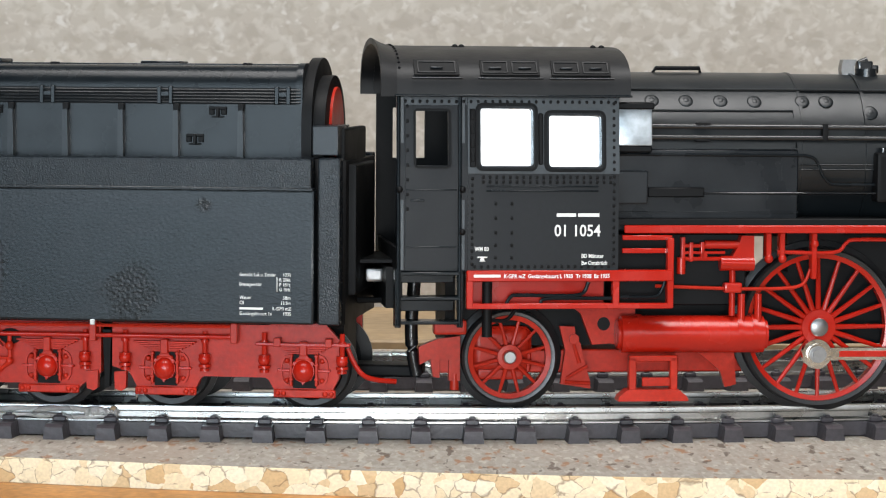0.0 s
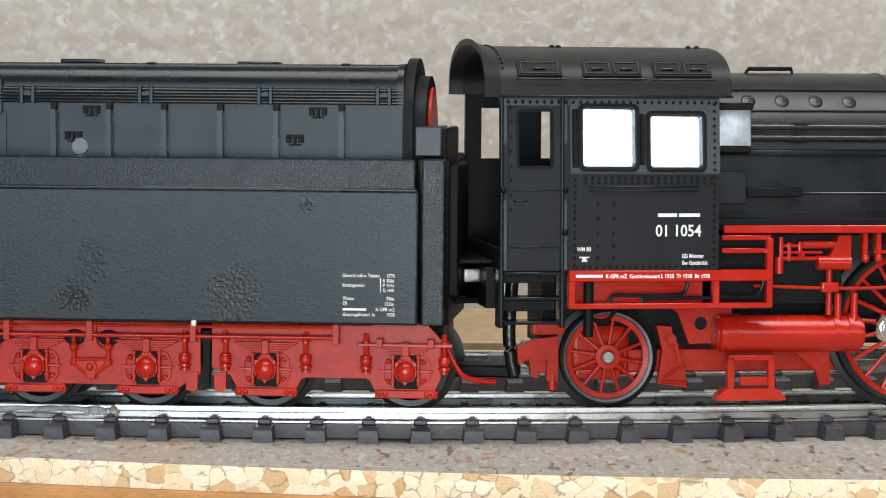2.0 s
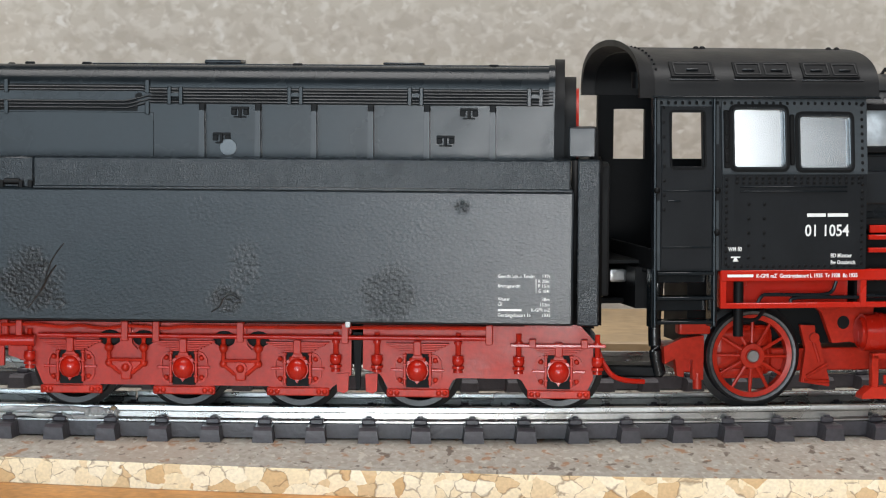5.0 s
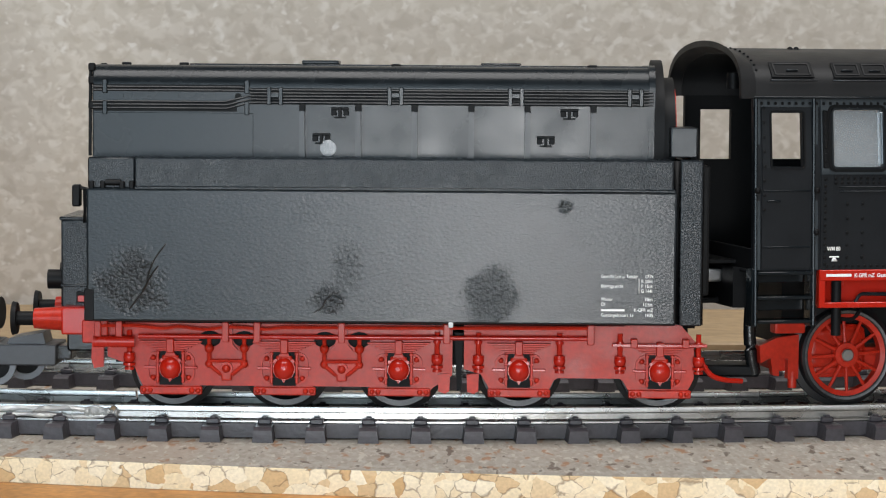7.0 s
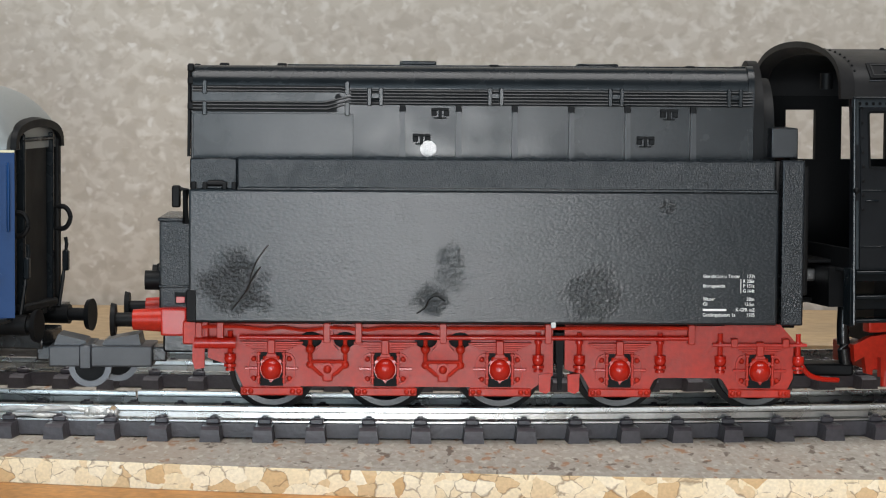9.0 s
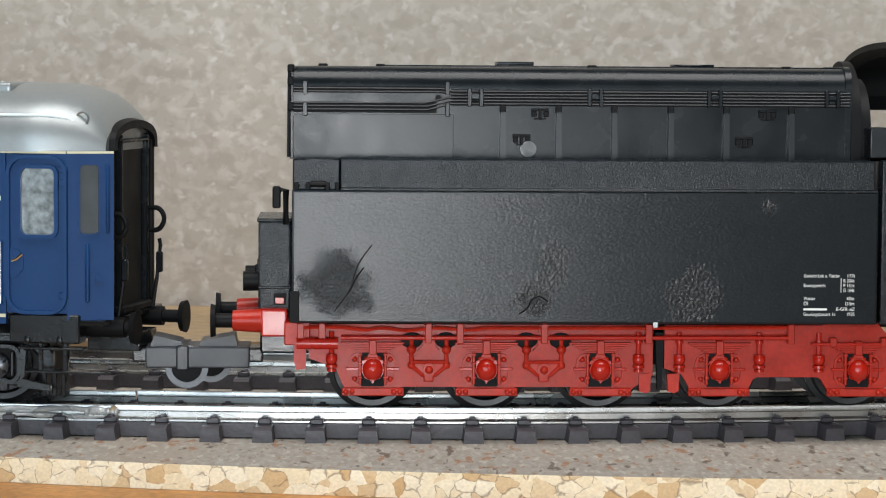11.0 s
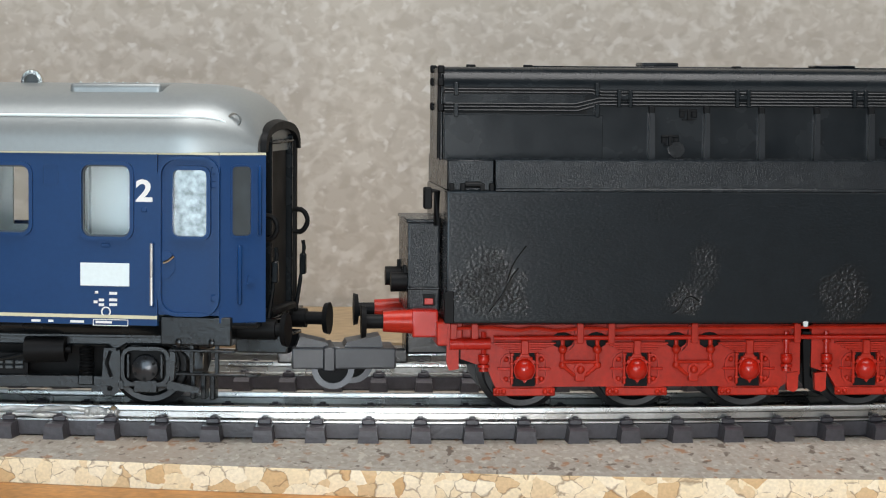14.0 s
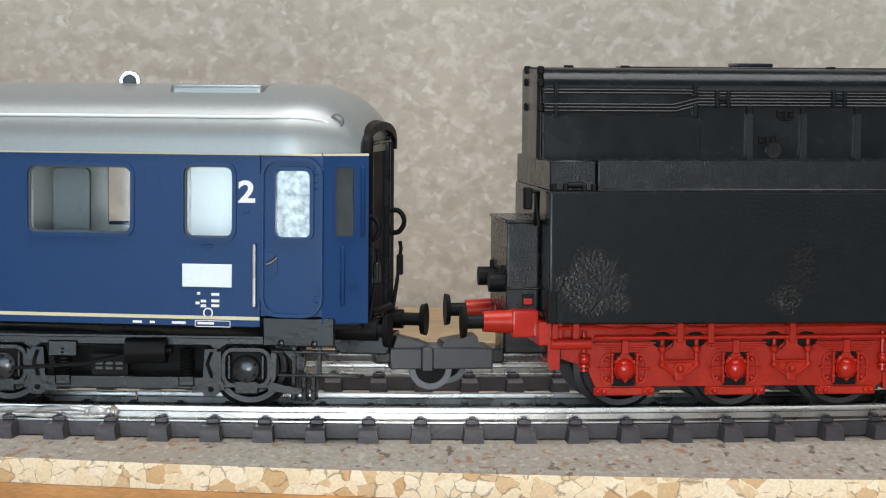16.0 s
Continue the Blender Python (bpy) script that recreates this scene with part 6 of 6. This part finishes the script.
def bogie(parent, x, yaw):
    g = new("bogie")
    g.parent = parent
    g.matrix_basis = pose(x * MM, 0, 0, 0, 0, yaw)
    F = -13.4
    outline = [(-26.5, 7.6), (-25.4, 9.4), (-23.2, 10.5), (-14, 10.7), (14, 10.7), (23.2, 10.5), (25.4, 9.4), (26.5, 7.6), (26.5, 5.6), (25.2, 5.2), (24.6, 7.0), (23.0, 8.6), (21.0, 9.2), (15.2, 9.2), (13.6, 8.2), (12.6, 9.0), (-12.6, 9.0), (-13.6, 8.2), (-15.2, 9.2), (-21.0, 9.2), (-23.0, 8.6), (-24.6, 7.0), (-25.2, 5.2), (-26.5, 5.6)]
    part("side_frame", prism(bmesh.new(), outline, F, F + 1.2), UNDER, g)
    part("frame_lip", pipe(bmesh.new(), [(x, F - 0.15, z) for x, z in outline[:8]], 0.28, 6), UNDER, g)
    part("frame_lip", pipe(bmesh.new(), [(x, F - 0.1, z) for x, z in outline[9:]], 0.2, 6), UNDER, g)
    for a in (-12.9, 12.9):
        part("horn_tie", prism(bmesh.new(), [(a - 0.9, 8.6), (a + 0.9, 8.6), (a + 1.3, 2.2), (a + 0.5, 1.6), (a - 1.0, 1.7), (a - 1.3, 2.4)], F - 0.9, F - 0.2), UNDER, g)
        part("horn_bolt", ball(bmesh.new(), (a, F - 1.0, 2.7), 0.42, 8), DARK, g)
        part("tie_link", pipe(bmesh.new(), [(a + 0.1, F - 1.1, 8.2), (a - 0.5, F - 1.1, 6.4), (a + 0.2, F - 1.1, 4.4)], 0.28, 6), DARK, g)
    part("side_lip", box(bmesh.new(), -24, 24, F - 0.5, F + 0.2, 10.1, 10.6, 0.1), UNDER, g)
    part("lower_beam", box(bmesh.new(), -12.8, 12.8, F - 0.2, F + 0.8, 2.5, 4.5, 0.2), UNDER, g)
    part("inner_beam", box(bmesh.new(), -24, 24, -7.4, 7.4, 2.6, 10.0), DARK, g)
    for a in (-18.1, 18.1):
        b = new("axle_guard")
        b.parent = g
        b.matrix_basis = pose(a * MM, 0, 0)
        part("guard_plate", box(bmesh.new(), -3.0, 3.0, F + 0.1, F + 1.0, 3.8, 8.4, 0.4, 2), DARK, b)
        part("guard_arch", rim(bmesh.new(), -3.1, 3.1, 3.6, 8.3, 1.2, 0.55, F - 0.75, F + 0.3), UNDER, b)
        for s in (-1, 1):
            part("guard_rib", prism(bmesh.new(), [(s * 3.7, 8.4), (s * 4.5, 8.0), (s * 4.3, 4.2), (s * 3.7, 3.6)], F - 1.0, F - 0.2), UNDER, b)
            part("guard_cheek", box(bmesh.new(), s * 2.2, s * 2.75, F - 1.1, F - 0.2, 4.2, 7.9, 0.15), UNDER, b)
            part("guard_link", prism(bmesh.new(), [(s * 3.4, 3.9), (s * 8.0, 2.9), (s * 8.0, 2.1), (s * 3.2, 2.6)], F - 0.7, F), UNDER, b)
        bm = bmesh.new()
        lathe(bm, [(0, -0.5), (1.3, -0.45), (1.9, -0.1), (2.05, 0.4), (2.05, 1.0)], (0, F - 0.9, 5.7), 28)
        part("bearing_cap", bm, material_cap, b, "round steel bearing cap")
        bm = bmesh.new()
        for k in range(6):
            an = math.pi * k / 3 + 0.5
            rod(bm, (1.55 * math.cos(an), F - 1.4, 5.7 + 1.55 * math.sin(an)), (1.55 * math.cos(an), F - 0.9, 5.7 + 1.55 * math.sin(an)), 0.26, 8)
        part("cap_bolt", bm, DARK, b)
        part("guard_foot", box(bmesh.new(), -1.8, 1.8, F - 0.7, F + 0.2, 2.0, 4.0, 0.2), UNDER, b)
        part("guard_arm", box(bmesh.new(), -5.6, 5.6, F - 0.5, F, 2.9, 3.5, 0.1), UNDER, b)
    for a in (-9.2, 9.2):
        bm = bmesh.new()
        pts = [(a + 0.95 * math.cos(k * 0.8), F + 0.4 + 0.95 * math.sin(k * 0.8), 4.4 + 0.065 * k) for k in range(64)]
        pipe(bm, pts, 0.2, 5)
        part("coil_spring", bm, DARK, g)
        part("spring_seat", box(bmesh.new(), a - 1.2, a + 1.2, F - 0.5, F + 1.0, 3.0, 4.6, 0.2), UNDER, g)
    part("damper", rod(bmesh.new(), (0.4, F - 1.0, 8.2), (6.4, F - 1.0, 8.4), 1.9, 22), DARK, g, "black brake cylinder")
    part("damper_end", rod(bmesh.new(), (6.2, F - 1.0, 8.4), (7.2, F - 1.0, 8.4), 0.6, 12), DARK, g)
    part("linkage", pipe(bmesh.new(), [(0.4, F - 1.0, 7.6), (-6.0, F - 1.0, 6.2), (-17.0, F - 1.0, 5.4)], 0.3, 8), UNDER, g)
    part("side_locker", box(bmesh.new(), -11.4, -7.0, F - 0.6, F, 7.2, 9.6, 0.2), UNDER, g)
    bm = bmesh.new()
    for k in range(3):
        for j in range(2):
            box(bm, -4.4 + 1.5 * k, -3.2 + 1.5 * k, F - 0.3, F + 0.3, 5.3 + 0.7 * j, 5.8 + 0.7 * j, 0.1)
    part("brake_grid", bm, SEAT, g)
    part("grid_back", box(bmesh.new(), -5, 0.4, F + 0.3, F + 1.0, 4.4, 7.6), DARK, g)
    for a in (-18.1, 18.1):
        for y, turn in ((-9.9, 0), (9.9, 180)):
            w = solid_wheel(g, a, 5.7, 5.6, y, "wheel", UNDER)
            if turn:
                w.rotation_euler = (0, 0, radians(180))
            else:
                WHEELS.append((w, 5.6, 0.0))
    return g


material_cap = material("steel_cap", (0.04, 0.043, 0.048), 0.24, 0.4, vary=0.2)
bogie(coach, -24.0, 6.0)
bogie(coach, -175.0, -8.0)


def coach_under():
    p = coach
    part("sole_bar", box(bmesh.new(), LEFT, 8.5, -14.0, 14.0, 10.8, 12.4), UNDER, p)
    part("end_step_box", box(bmesh.new(), -1.2, 9.6, -15.8, -12.5, 9.6, 13.8, 0.2), UNDER, p)
    part("foot_board", box(bmesh.new(), 1.0, 13.5, -15.6, -13.0, 5.2, 5.6, 0.1), UNDER, p)
    part("foot_board", box(bmesh.new(), 0.0, 10.0, -15.6, -13.0, 8.6, 9.0, 0.1), UNDER, p)
    for x in (3.4, 7.2):
        part("step_hanger", box(bmesh.new(), x - 0.3, x + 0.3, -15.2, -14.6, 5.3, 10.0, 0.05), UNDER, p)
    bm = bmesh.new()
    for x in (1.6, 6.6):
        ball(bm, (x, -15.9, 10.0), 0.5, 8, (1, 0.6, 1.4))
    part("step_bracket", bm, UNDER, p)
    part("coupler_pocket", box(bmesh.new(), 7.2, 15.4, -4.6, 4.6, 7.5, 10.4, 0.3, 2), UNDER, p)
    bm = bmesh.new()
    for x in (2.0, 3.6, 5.0):
        box(bm, x - 0.4, x + 0.4, -9.5, -7.5, 1.0, 5.0, 0.15)
    part("rail_guard", bm, UNDER, p)


coach_under()

# coupler between coach and tender: its own small thing that runs with the tender
coupler = tagged(new("coupler_unit"), "dark grey close coupler with two small idler wheels", "coupler")


def coupler_unit():
    p = coupler
    part("coupler_bar", box(bmesh.new(), -74.5, -55.0, -2.6, 2.6, 5.8, 8.0, 0.3, 2), UNDER, p)
    part("coupler_side", box(bmesh.new(), -72.4, -67.6, -5.0, 5.0, 5.2, 8.3, 0.25, 2), GREYPLASTIC, p)
    part("coupler_side", box(bmesh.new(), -66.2, -57.0, -5.0, 5.0, 5.2, 8.3, 0.25, 2), GREYPLASTIC, p)
    part("coupler_collar", box(bmesh.new(), -67.8, -66.0, -5.5, 5.5, 4.9, 8.5, 0.2), GREYPLASTIC, p)
    part("coupler_wing", prism(bmesh.new(), [(-71.8, 8.3), (-66.8, 8.3), (-67.2, 9.0), (-71.2, 9.9)], -3.4, 3.4), GREYPLASTIC, p)
    part("coupler_wing", prism(bmesh.new(), [(-64.6, 8.3), (-58.8, 8.3), (-59.2, 10.0), (-64.2, 9.1)], -3.4, 3.4), GREYPLASTIC, p)
    for x, y in ((-66.3, -4.2), (-63.0, 3.4)):
        part("idler_wheel", lathe(bmesh.new(), [(2.3, 0.0), (3.2, 0.0), (3.2, 1.2), (2.3, 1.2), (2.3, 0.0)], (x, y, 5.3), 32), SILVERGREY, p, "grey ring wheel")
        part("idler_disc", lathe(bmesh.new(), [(0, 0.5), (2.3, 0.5), (2.3, 0.9), (0, 0.9)], (x, y, 5.3), 24), DARK, p)


GREYPLASTIC = material("blue_grey_plastic", (0.024, 0.026, 0.031), 0.4, vary=0.12, bump=0.1)
SILVERGREY = material("grey_metal_ring", (0.11, 0.115, 0.125), 0.4, 0.3, vary=0.1)
coupler_unit()
for piece in coupler.children:
    piece.location.x -= 0.0021

# ---------------------------------------------------------------- what moves
LOCO_S, TENDER_S, COACH_S = 33.885, -32.766, -120.016

SPEED = 7.132
TIMES = [0.5 * k for k in range(33)]


def ran(t):
    """How far the train has run along the track, in millimetres."""
    return SPEED * t + 0.00275 * ((t - 8) ** 2 - 64)


def motions():
    # each vehicle: place of its near side on the bend, that side's old slant, and the heading that it really keeps
    for thing, s0, c, side, h0, rate in ((loco, LOCO_S, 10.425, 17.3, 6.6, 0.85), (tender, TENDER_S, -3.507, 17.3, -6.9, 0.86), (coach, COACH_S, -12.116, 16.4, -11.2, 0.08), (coupler, TENDER_S, -3.507, 17.3, -6.9, 0.86)):
        rows = []
        for t in TIMES:
            x, y, a = on_track(s0 + 0.176 + ran(t))
            old, now = a + radians(c), radians(h0 + rate * t)
            x += side * (math.sin(old) - math.sin(now))
            y += side * (math.cos(now) - math.cos(old))
            rows.append((t, pose(x * MM, y * MM, 0, 0, 0, math.degrees(now))))
        walk(thing, rows)
    for w, r, start in WHEELS:
        at = w.location.copy()
        walk(w, [(t, pose(*at, 0, start + math.degrees(ran(t) / r), 0)) for t in TIMES])
    rows = []
    for t in TIMES:
        q = radians(DRIVE_START) + ran(t) / DRIVE_ROLL
        rows.append((t, pose((33.9 - 3.9 * math.sin(q)) * MM, -12.0 * MM, (11.95 - 3.9 * math.cos(q)) * MM)))
    walk(coupling_rod, rows)


motions()
